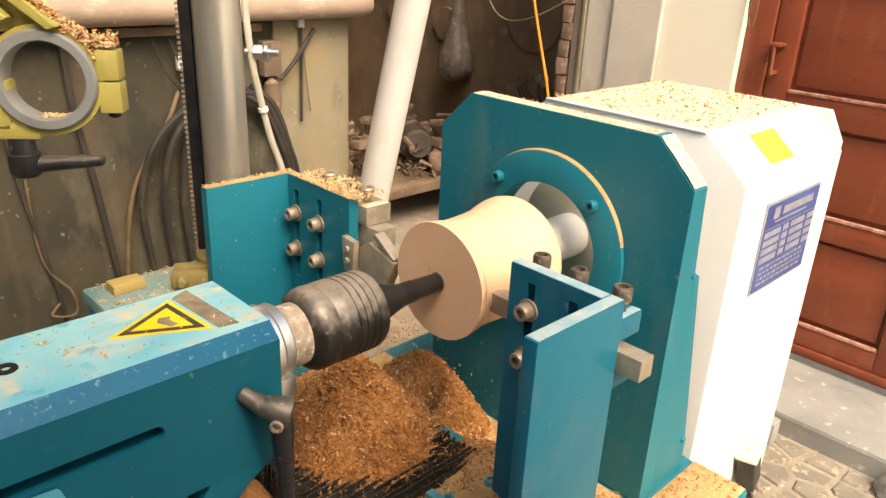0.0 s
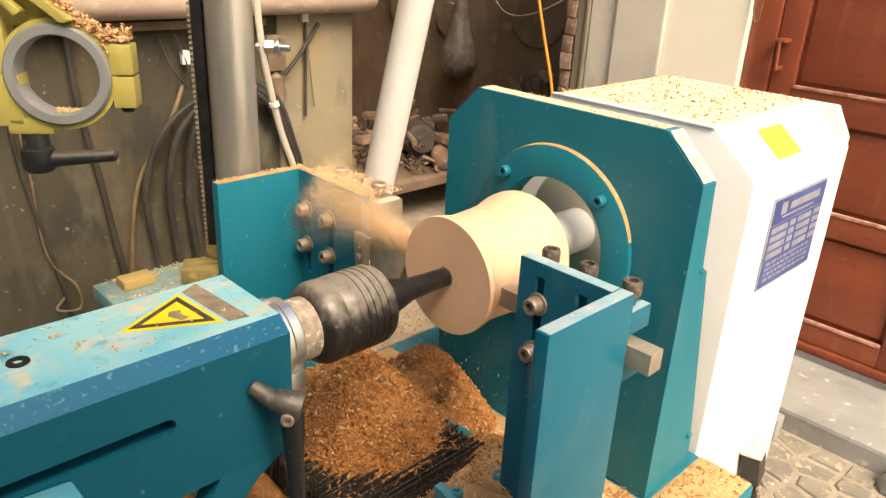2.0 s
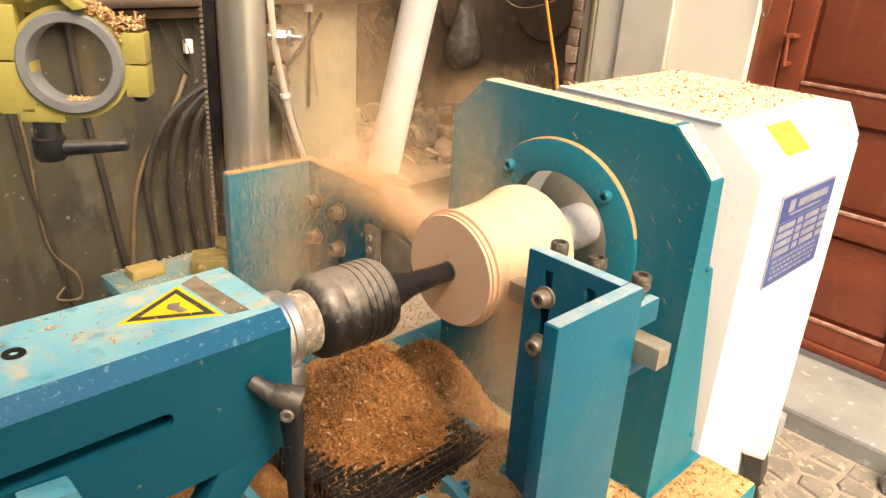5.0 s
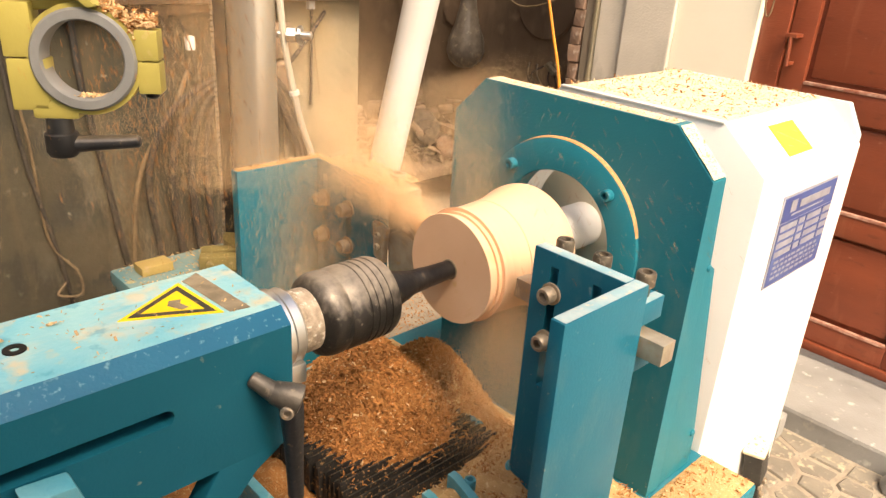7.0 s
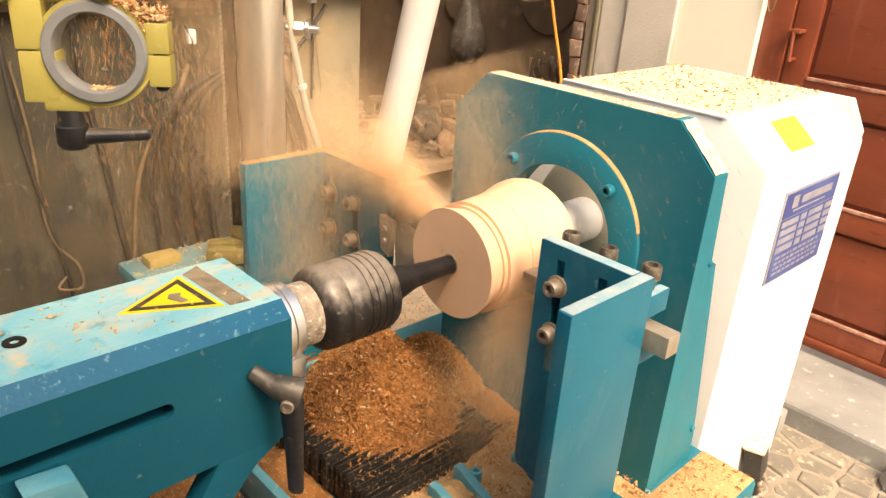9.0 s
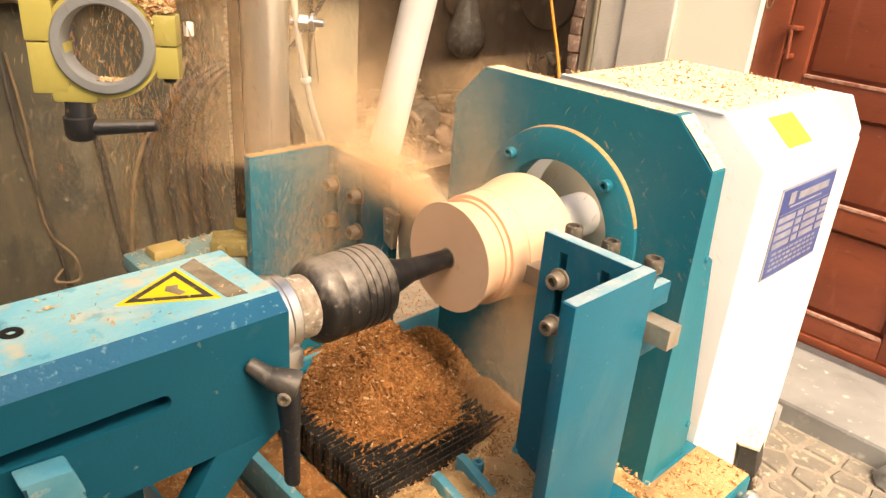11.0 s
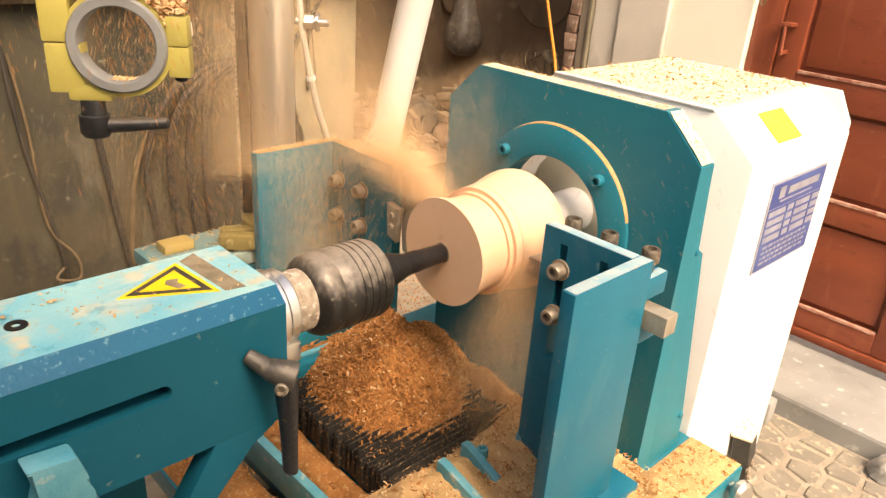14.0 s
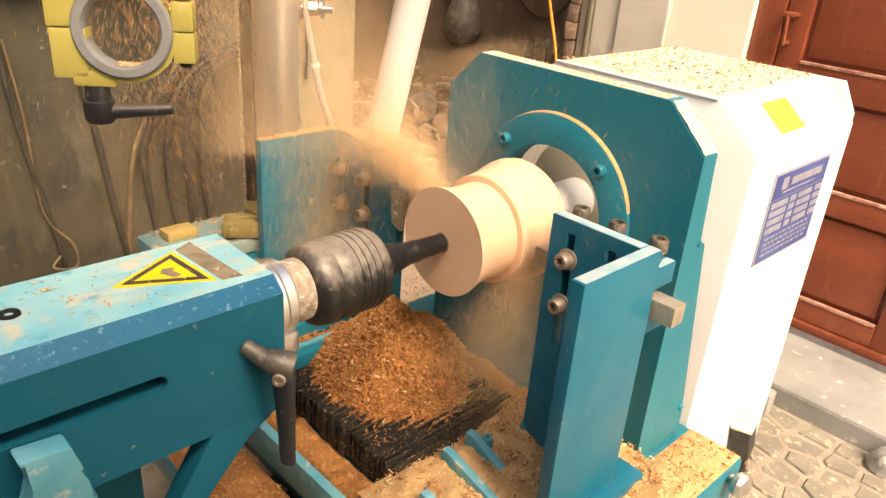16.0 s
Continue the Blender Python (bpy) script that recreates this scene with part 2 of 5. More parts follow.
cream_wall = mat("cream_wall_paint", (0.80, 0.76, 0.62), (0.77, 0.72, 0.57), rough=0.85, scale=2.5, bump=0.15, fine=60)
grey_plaster = mat("grey_cement_render", (0.56, 0.52, 0.44), (0.45, 0.42, 0.355), rough=0.92, scale=4, c3=(0.5, 0.47, 0.4), c3_amount=0.3, c3_scale=9, bump=0.4)
brick_mat = mat("old_brick", (0.24, 0.15, 0.10), (0.17, 0.11, 0.08), rough=0.95, scale=20, c3=(0.36, 0.30, 0.24), c3_amount=0.3, bump=0.6)
door_paint = mat("red_brown_door_paint", (0.235, 0.057, 0.025), (0.185, 0.044, 0.020), rough=0.42, scale=3, stretch=(1, 1, 3), c3=(0.3, 0.13, 0.08), c3_amount=0.08, c3_scale=25, bump=0.2, fine=60)
door_edge = mat("worn_pale_moulding", (0.50, 0.30, 0.22), (0.30, 0.10, 0.06), rough=0.6, scale=40)
cement = mat("cement_step", (0.29, 0.285, 0.265), (0.22, 0.215, 0.20), rough=0.9, scale=5, c3=(0.46, 0.44, 0.40), c3_amount=0.25, c3_scale=24, bump=0.4)
paver = mat("floor_stone", (0.22, 0.195, 0.15), (0.165, 0.145, 0.115), rough=0.9, scale=14, c3=(0.40, 0.33, 0.23), c3_amount=0.4, c3_scale=40, bump=0.6, vary=0.12)
mortar = mat("floor_mortar", (0.33, 0.28, 0.21), (0.24, 0.20, 0.15), rough=0.95, scale=20, c3=(0.22, 0.19, 0.15), c3_amount=0.35, c3_scale=90, bump=0.6)
pvc = mat("white_pvc", (0.66, 0.65, 0.62), (0.58, 0.565, 0.53), rough=0.42, scale=4, stretch=(1, 1, 0.4), c3=(0.4, 0.32, 0.22), c3_amount=0.08, c3_scale=30, bump=0.06)
old_pipe = mat("dusty_pink_pipe", (0.42, 0.31, 0.24), (0.34, 0.25, 0.19), rough=0.7, scale=6, c3=(0.62, 0.56, 0.46), c3_amount=0.22, c3_scale=26, bump=0.25)
hose = mat("milky_hose", (0.48, 0.44, 0.36), (0.40, 0.36, 0.29), rough=0.4, scale=9)
orange_wire = mat("orange_cable", (0.62, 0.24, 0.02), (0.5, 0.18, 0.02), rough=0.5, scale=20)
tan_wire = mat("tan_wire", (0.17, 0.115, 0.06), (0.11, 0.075, 0.04), rough=0.6, scale=20)
junk_wood = mat("dusty_scrap", (0.20, 0.135, 0.088), (0.12, 0.08, 0.052), rough=0.95, scale=8, c3=(0.26, 0.19, 0.13), c3_amount=0.35, vary=0.35, bump=0.4)
junk_iron = mat("dusty_machine_grey", (0.085, 0.07, 0.055), (0.055, 0.045, 0.036), rough=0.7, metal=0.2, scale=14, c3=(0.2, 0.15, 0.1), c3_amount=0.3, bump=0.3)
bag_film = mat("dusty_plastic_film", (0.17, 0.145, 0.115), (0.11, 0.092, 0.072), rough=0.3, scale=22, c3=(0.30, 0.26, 0.2), c3_amount=0.3, c3_scale=30, bump=0.8, fine=60)
blue_print = mat("blue_print", (0.035, 0.06, 0.20), (0.06, 0.10, 0.26), rough=0.4, scale=20)
plate_silver = mat("label_silver", (0.36, 0.37, 0.41), (0.27, 0.28, 0.33), rough=0.35, metal=0.3, scale=30)
shade_sheet = mat("shade_sheet", (0.25, 0.22, 0.19), (0.2, 0.18, 0.15), rough=0.8, scale=3)

# dust films, scuffs and runs
for m in (teal, post_blue):
    stain(m, (0.10, 0.20, 0.20), 9.0, 0.55, 0.72, 0.45, (1, 1, 0.5), 8, 1.9)
    stain(m, (0.30, 0.30, 0.24), 75.0, 0.68, 0.74, 0.6, (1, 1, 1), 4, 6.3)
stain(blue_teal, (0.05, 0.16, 0.18), 10.0, 0.62, 0.74, 0.4, (1, 1, 1), 8, 2.7)
stain(top_dust_skylit, (0.52, 0.51, 0.40), 12.0, 0.54, 0.66, 0.7, (1, 0.35, 1), 8, 4.4)
stain(top_dust_skylit, (0.02, 0.24, 0.33), 22.0, 0.58, 0.66, 0.6, (1, 1, 1), 7, 8.8)
stain(white_paint, (0.62, 0.57, 0.46), 7.0, 0.60, 0.76, 0.5, (1, 1, 0.4), 8, 3.3)
stain(door_paint, (0.30, 0.10, 0.05), 6.0, 0.56, 0.72, 0.5, (4, 1, 0.8), 8, 3.9)
stain(door_paint, (0.10, 0.025, 0.013), 12.0, 0.60, 0.70, 0.5, (1, 1, 3), 6, 1.1)
stain(grey_plaster, (0.24, 0.235, 0.20), 5.0, 0.52, 0.66, 0.6, (1, 1, 0.5), 8, 7.1)
stain(cement, (0.16, 0.155, 0.14), 6.0, 0.56, 0.68, 0.5, (1, 1, 1), 8, 2.1)
stain(cement, (0.50, 0.44, 0.32), 9.0, 0.60, 0.72, 0.5, (1, 1, 1), 8, 5.6)
stain(paver, (0.42, 0.35, 0.25), 16.0, 0.58, 0.70, 0.6, (1, 1, 1), 7, 4.9)
stain(pvc, (0.40, 0.33, 0.24), 8.0, 0.60, 0.74, 0.5, (1, 1, 0.3), 8, 3.0)
stain(old_pipe, (0.55, 0.46, 0.34), 12.0, 0.55, 0.66, 0.7, (1, 0.4, 1), 8, 6.1)
stain(dark_wall, (0.085, 0.06, 0.04), 4.0, 0.50, 0.66, 0.7, (1, 1, 0.4), 8, 2.9)

# ---- mesh tools ----
origin = {}


def thing(name, base, label, category, group="", kind=""):
    ob = new(name)
    ob.empty_display_size = 0.05
    ob.location = base
    origin[ob] = Vector(base)
    return tagged(ob, label, category, group, kind)


def finish(bm, mats, smooth=True):
    me = bpy.data.meshes.new("mesh")
    bmesh.ops.recalc_face_normals(bm, faces=bm.faces)
    bm.to_mesh(me)
    bm.free()
    for m in mats if isinstance(mats, (list, tuple)) else [mats]:
        me.materials.append(m)
    if smooth:
        me.polygons.foreach_set("use_smooth", [True] * len(me.polygons))
        me.set_sharp_from_angle(angle=radians(35))
    return me


def part(name, bm, material, parent, label="", smooth=True):
    """Links a bmesh, built in world coordinates, as one mesh under parent."""
    base = origin[parent]
    bmesh.ops.translate(bm, verts=bm.verts, vec=-base)
    ob = new(name, finish(bm, material, smooth))
    ob.parent = parent
    origin[ob] = base
    return tagged(ob, label)


def solo(name, bm, material, label, category, group="", kind="", base=None, smooth=True):
    """A thing that is one mesh."""
    base = Vector(base or (0, 0, 0))
    bmesh.ops.translate(bm, verts=bm.verts, vec=-base)
    ob = new(name, finish(bm, material, smooth))
    ob.location = base
    origin[ob] = base
    return tagged(ob, label, category, group, kind)


def box(bm, x0, x1, y0, y1, z0, z1, bevel=0.0, m=None):
    vs = [bm.verts.new(v) for v in ((x0, y0, z0), (x1, y0, z0), (x1, y1, z0), (x0, y1, z0), (x0, y0, z1), (x1, y0, z1), (x1, y1, z1), (x0, y1, z1))]
    fs = [bm.faces.new([vs[i] for i in q]) for q in ((3, 2, 1, 0), (4, 5, 6, 7), (0, 1, 5, 4), (1, 2, 6, 5), (2, 3, 7, 6), (3, 0, 4, 7))]
    if m is not None:
        bmesh.ops.transform(bm, matrix=m, verts=vs)
    if bevel:
        bmesh.ops.bevel(bm, geom=list({e for f in fs for e in f.edges}), offset=bevel, segments=2, affect="EDGES", profile=0.6)
    return bm


def prism(bm, pts, axis, d0, d1, bevel=0.0):
    """A polygon of (a, b) pairs pushed along axis 0, 1 or 2 from d0 to d1."""
    def at(a, b, d):
        return ((d, a, b), (a, d, b), (a, b, d))[axis]
    lo, hi = [bm.verts.new(at(a, b, d0)) for a, b in pts], [bm.verts.new(at(a, b, d1)) for a, b in pts]
    n = len(pts)
    fs = [bm.faces.new(lo[::-1]), bm.faces.new(hi)] + [bm.faces.new((lo[i], lo[(i + 1) % n], hi[(i + 1) % n], hi[i])) for i in range(n)]
    if bevel:
        bmesh.ops.bevel(bm, geom=list({e for f in fs for e in f.edges}), offset=bevel, segments=2, affect="EDGES", profile=0.6)
    return bm


def frame_to(p, d):
    """A matrix at p whose z axis looks along d."""
    return Matrix.Translation(p) @ Vector(d).normalized().to_track_quat("Z", "Y").to_matrix().to_4x4()


def lathe(bm, prof, p, d, seg=32, a0=0.0, a1=360.0, closed=False):
    """A profile of (height, radius) turned round the axis that goes through p along d. closed joins the profile's ends."""
    m = frame_to(p, d)
    full = abs(a1 - a0) > 359.9
    n = seg if full else seg + 1
    rings = []
    for h, r in prof:
        if r < 1e-6:
            rings.append([bm.verts.new(m @ Vector((0, 0, h)))])
        else:
            rings.append([bm.verts.new(m @ Vector((r * math.cos(radians(a0 + (a1 - a0) * i / seg)), r * math.sin(radians(a0 + (a1 - a0) * i / seg)), h))) for i in range(n)])
    pairs = list(zip(rings, rings[1:])) + ([(rings[-1], rings[0])] if closed else [])
    for a, b in pairs:
        for i in range(seg):
            j = (i + 1) % n
            q = [v for v in ((a[0],) if len(a) == 1 else (a[i], a[j]))] + [v for v in ((b[0],) if len(b) == 1 else (b[j], b[i]))]
            if len(q) > 2:
                bm.faces.new(q)
    if closed and not full:
        bm.faces.new([r[0] for r in rings])
        bm.faces.new([r[-1] for r in rings][::-1])
    return bm


def rod(bm, p, q, r, r2=None, seg=16, bevel=0.0):
    p, q = Vector(p), Vector(q)
    h = (q - p).length
    r2 = r if r2 is None else r2
    b = min(bevel, h / 2)
    prof = [(0, 0), (0, r - b), (b, r), (h - b, r2), (h, r2 - b), (h, 0)] if b else [(0, 0), (0, r), (h, r2), (h, 0)]
    return lathe(bm, prof, p, q - p, seg)


def spline(pts, n=8):
    """Points of a smooth curve through pts."""
    P = [Vector(p) for p in pts]
    P = [P[0] * 2 - P[1]] + P + [P[-1] * 2 - P[-2]]
    out = []
    for i in range(1, len(P) - 2):
        a, b, c, d = P[i - 1:i + 3]
        for k in range(n):
            t = k / n
            out.append(0.5 * (2 * b + (c - a) * t + (2 * a - 5 * b + 4 * c - d) * t * t + (3 * b - a - 3 * c + d) * t ** 3))
    return out + [P[-2]]


def tube(bm, pts, r, seg=8, n=8):
    pts = spline(pts, n)
    rings = []
    for i, p in enumerate(pts):
        d = pts[min(i + 1, len(pts) - 1)] - pts[max(i - 1, 0)]
        m = frame_to(p, d)
        rings.append([bm.verts.new(m @ Vector((r * math.cos(2 * math.pi * k / seg), r * math.sin(2 * math.pi * k / seg), 0))) for k in range(seg)])
    for a, b in zip(rings, rings[1:]):
        for k in range(seg):
            bm.faces.new((a[k], a[(k + 1) % seg], b[(k + 1) % seg], b[k]))
    bm.faces.new(rings[0][::-1])
    bm.faces.new(rings[-1])
    return bm


def cap_screw(bm, p, d, r, h, shank=0.0):
    """A socket head screw: its head starts at p and rises along d; the socket is sunk in."""
    d = Vector(d).normalized()
    lathe(bm, [(0, 0), (0, r * 0.96), (h * 0.12, r), (h * 0.85, r), (h, r * 0.88), (h, r * 0.55), (h * 0.4, r * 0.52), (h * 0.4, 0)], p, d, 18)
    if shank:
        lathe(bm, [(-shank, 0), (-shank, r * 0.6), (0, r * 0.6)], p, d, 12)
    return bm


def flakes(place, n, size, seed, flat=0.5, upright=False):
    """Verts and faces of n wedge-shaped chips; place(rng) gives each one's point and size factor."""
    rng = random.Random(seed)
    vs, fs = [], []
    for _ in range(n):
        p = place(rng)
        k = rng.uniform(0.5, 1.5) * size
        e = Euler((rng.gauss(0, flat), rng.gauss(0, flat), rng.uniform(0, 6.3))).to_matrix()
        if upright:
            e = Euler((rng.uniform(0, 6.3), 1.57 + rng.gauss(0, 0.35), rng.uniform(0, 6.3))).to_matrix()
        L, w, t = k * rng.uniform(0.7, 1.6), k * rng.uniform(0.25, 0.6), k * rng.uniform(0.06, 0.16)
        o = len(vs)
        for c in ((-L, -w, 0), (L, -w * 0.6, t), (L * 0.9, w, 0), (-L * 0.8, w * 0.8, t * 1.5), (0, 0, t * 3 + k * 0.1)):
            q = e @ Vector(c)
            vs.append((p[0] + q.x, p[1] + q.y, p[2] + q.z))
        fs += [(o, o + 1, o + 4), (o + 1, o + 2, o + 4), (o + 2, o + 3, o + 4), (o + 3, o, o + 4), (o + 3, o + 2, o + 1, o)]
    return vs, fs


def flake_mesh(place, n, size, seed, material, base=(0, 0, 0), flat=0.5, upright=False):
    vs, fs = flakes(place, n, size, seed, flat, upright)
    me = bpy.data.meshes.new("chips")
    me.from_pydata([(x - base[0], y - base[1], z - base[2]) for x, y, z in vs], [], fs)
    me.materials.append(material)
    return me


def flake_part(name, place, n, size, seed, material, parent, label="", flat=0.5):
    ob = new(name, flake_mesh(place, n, size, seed, material, origin[parent], flat))
    ob.parent = parent
    origin[ob] = origin[parent]
    return tagged(ob, label, kind="stuff")


def on_rect(x0, x1, y0, y1, z):
    return lambda r: (r.uniform(x0, x1), r.uniform(y0, y1), z)


def on_line(a, b, spread, lift=0.0):
    a, b = Vector(a), Vector(b)
    return lambda r: a.lerp(b, r.random()) + Vector((r.uniform(-spread, spread), r.uniform(-spread, spread), lift))


def crust(bm, x0, x1, y0, y1, z, h, step=0.012, seed=3, edge=0.5):
    """An uneven layer of dust on a flat top: thin at its rim, closed below."""
    nx, ny = max(3, int((x1 - x0) / step)), max(3, int((y1 - y0) / step))
    top = []
    for j in range(ny + 1):
        row = []
        for i in range(nx + 1):
            x, y = x0 + (x1 - x0) * i / nx, y0 + (y1 - y0) * j / ny
            k = min(1, min(i, nx - i, j, ny - j) / 1.5)
            zz = z + 0.0008 + h * k * (0.45 + 0.55 * noise.noise((x * 22, y * 22, seed)) + 0.35 * noise.noise((x * 70, y * 70, seed)))
            row.append(bm.verts.new((x, y, max(z + 0.0006, zz))))
        top.append(row)
    for j in range(ny):
        for i in range(nx):
            bm.faces.new((top[j][i], top[j][i + 1], top[j + 1][i + 1], top[j + 1][i]))
    return bm


BM = bmesh.new


# ---- the place ----
def structure(name, bm, material, label, category="structure", smooth=False):
    return solo(name, bm, material, label, category, kind="structure", smooth=smooth)


floor = structure("floor", box(BM(), -60, 60, -60, 60, FLOOR - 0.3, FLOOR - 0.003), mortar, "gritty workshop yard floor strewn with sawdust", "floor")
step = structure("step", box(BM(), -0.95, 2.2, 1.045, 1.398, FLOOR - 0.05, -0.748, 0.012), cement, "worn grey cement doorstep below the red door", "step")
wall_west = structure("wall_west", box(BM(), -1.56, -1.38, -3.2, 0.30, FLOOR - 0.1, 2.0), concrete, "stained bare concrete wall with cables", "wall")
pier = structure("wall_pier", box(BM(), -1.56, -1.366, 0.30, 0.60, FLOOR - 0.1, 2.0, 0.008), render_wall, "beige plastered wall pier beside the alcove", "wall")

# the wall with the door, made of pieces that butt together
wall_north = structure("wall_north", box(BM(), -0.635, -0.352, 1.40, 1.60, FLOOR - 0.1, 2.4), cream_wall, "cream painted wall beside a red door", "wall")
structure("wall_north_lintel", box(BM(), -0.352, 0.96, 1.40, 1.60, 1.36, 2.4), cream_wall, "cream painted wall above the door", "wall")
structure("wall_north_east", box(BM(), 0.96, 4.2, 1.40, 1.60, FLOOR - 0.1, 2.4), cream_wall, "cream painted wall", "wall")
structure("wall_north_pilaster", box(BM(), -0.838, -0.637, 1.385, 1.60, FLOOR - 0.1, 2.4, 0.006), grey_plaster, "pale grey cement pilaster", "wall")
structure("wall_north_jamb", box(BM(), -0.955, -0.840, 1.40, 1.60, FLOOR - 0.1, 2.4, 0.006), grey_plaster, "grey cement rendered jamb of the alcove", "wall")
structure("trim", box(BM(), -0.972, -0.957, 1.388, 1.60, FLOOR - 0.1, 2.4, 0.004), render_wall, "pale cement edging strip on the jamb", "trim")
jamb = structure("wall_alcove_east", box(BM(), -1.04, -0.974, 1.425, 2.3, FLOOR - 0.1, 2.0), dark_wall, "sooty masonry side of the alcove", "wall")
structure("wall_alcove_back", box(BM(), -3.8, -1.04, 2.3, 2.45, FLOOR - 0.1, 2.0), dark_wall, "sooty dark plaster wall hung with old things", "wall")
structure("wall_alcove_west", box(BM(), -3.95, -3.8, 0.45, 2.45, FLOOR - 0.1, 2.0), dark_wall, "sooty dark plaster wall", "wall")
structure("wall_alcove_south", box(BM(), -3.8, -1.56, 0.45, 0.60, FLOOR - 0.1, 2.0), dark_wall, "sooty dark plaster wall", "wall")
# Unseen wall added behind the camera; its height sets the skylight from there.
structure("unseen_wall_south", box(BM(), -1.56, 1.6, -3.4, -3.2, FLOOR - 0.1, 1.5), render_wall, "plain unseen wall added to shape the light", "wall")
# Unseen wall added to keep sun and sky off the tailstock.
structure("shade_wall_east", box(BM(), 1.45, 1.6, -3.2, -0.72, FLOOR - 0.1, 2.1), dark_wall, "plain unseen wall added to shape the light", "wall")
# Unseen roof added so that less sky reaches the concrete wall.
structure("shade_roof_west", box(BM(), -1.56, -0.45, -3.2, 0.60, 2.1, 2.2), shade_sheet, "plain unseen roof added to shade the concrete wall", "ceiling")
# Unseen roof added to darken the alcove.
structure("shade_roof_alcove", box(BM(), -4.0, -2.0, 0.45, 2.45, 2.0, 2.1), shade_sheet, "plain unseen roof added to darken the alcove", "ceiling")

structure("trim_alcove", box(BM(), -1.012, -0.974, 1.395, 1.424, FLOOR - 0.1, 2.0, 0.004), jamb_wall, "grimy plaster edge between old bricks and trim", "trim")

# old bricks along the alcove's edge
brick_meshes = []
for k in range(4):
    bm = box(BM(), -0.024, 0.024, -0.02, 0.02, -0.0315, 0.0315, 0.004)
    for v in bm.verts:
        v.co += Vector((noise.noise(v.co * 60 + Vector((k, 0, 0))), noise.noise(v.co * 60 + Vector((0, k, 7))), noise.noise(v.co * 60 + Vector((3, k, 0))))) * 0.006
    brick_meshes.append(finish(bm, brick_mat))
for k in range(22):
    b = new("brick", brick_meshes[k % 4])
    b.parent = jamb
    b.matrix_basis = pose(-1.036 + random.uniform(-0.012, 0.006), 1.412 + random.uniform(-0.006, 0.004), FLOOR + 0.035 + k * 0.066, 0, random.uniform(-3, 3), random.uniform(-5, 5))

# the door
def door():
    d = thing("door_1", (0.3, 1.45, -0.748), "red-brown painted panelled wooden door, closed, with pale worn mouldings", "door", kind="structure")
    bm = BM()
    box(bm, -0.350, -0.262, 1.43, 1.50, -0.746, 1.36, 0.006)
    part("door_frame", bm, door_paint, d)
    part("threshold", box(BM(), -0.262, 0.95, 1.428, 1.47, -0.746, -0.715, 0.006), door_paint, d, "scuffed red-brown threshold")
    for x0, x1 in ((-0.258, 0.345), (0.349, 0.95)):
        s0, s1 = x0 + 0.075, x1 - 0.075
        part("backing", box(BM(), x0, x1, 1.466, 1.485, -0.712, 1.35), door_paint, d)
        part("stile", box(BM(), x0, s0, 1.44, 1.466, -0.712, 1.35, 0.004), door_paint, d)
        part("stile", box(BM(), s1, x1, 1.44, 1.466, -0.712, 1.35, 0.004), door_paint, d)
        zs = ((-0.712, -0.638), (-0.335, -0.258), (0.018, 0.112), (0.43, 0.50), (0.86, 0.93), (1.28, 1.35))
        for z0, z1 in zs:
            part("rail", box(BM(), s0, s1, 1.44, 1.466, z0, z1, 0.004), door_paint, d)
        for (a, b), (c, e) in zip(zs, zs[1:]):
            bm = BM()
            prism(bm, [(s0 + 0.014, b + 0.018), (s1 - 0.014, b + 0.018), (s1 - 0.014, c - 0.014), (s0 + 0.014, c - 0.014)], 1, 1.455, 1.466, 0.006)
            part("panel", bm, door_paint, d)
            part("moulding", box(BM(), s0 + 0.004, s1 - 0.004, 1.436, 1.452, b - 0.004, b + 0.006, 0.002), door_edge, d, "pale worn moulding strip")
    bm = BM()
    rod(bm, (-0.234, 1.395, 0.25), (-0.228, 1.395, 0.16), 0.006)
    box(bm, -0.250, -0.214, 1.39, 1.44, 0.245, 0.257, 0.003)
    box(bm, -0.236, -0.224, 1.39, 1.44, 0.160, 0.172, 0.003)
    part("door_handle", bm, door_paint, d, "small painted pull handle")
    return d


door()
bm = BM()
tube(bm, [(-0.330, 1.392, 0.50), (-0.335, 1.390, 0.36), (-0.322, 1.388, 0.30), (-0.308, 1.388, 0.33), (-0.312, 1.390, 0.50)], 0.0025, 6)
solo("cord", bm, tan_wire, "thin looped cord hanging beside the door", "cord")

# stone paving of the yard in front of the step
stone_rng = random.Random(4)
sites = [(x * 0.098 + stone_rng.uniform(-0.028, 0.028) + (0.03 if y % 3 == 1 else 0), 0.30 + y * 0.078 + stone_rng.uniform(-0.012, 0.012)) for x in range(-1, 11) for y in range(-8, 11)]


def cell(i, gap):
    """The part of the plan nearer to site i than to any other, less a joint."""
    px, py = sites[i]
    poly = [(px - 0.3, py - 0.3), (px + 0.3, py - 0.3), (px + 0.3, py + 0.3), (px - 0.3, py + 0.3)]
    cuts = [((qx - px, qy - py), ((qx - px) ** 2 + (qy - py) ** 2) / 2) for k, (qx, qy) in enumerate(sites) if k != i]
    cuts.append(((0, 1), None))
    for (nx, ny), c in cuts:
        if c is None:
            c, L = 1.035 - py, 1
        else:
            L = math.hypot(nx, ny)
            c -= gap * L
        out = []
        for a, b in zip(poly, poly[1:] + poly[:1]):
            da, db = (a[0] - px) * nx + (a[1] - py) * ny - c, (b[0] - px) * nx + (b[1] - py) * ny - c
            if da <= 0:
                out.append(a)
            if da * db < 0:
                t = da / (da - db)
                out.append((a[0] + (b[0] - a[0]) * t, a[1] + (b[1] - a[1]) * t))
        poly = out
        if len(poly) < 3:
            return None
    return poly


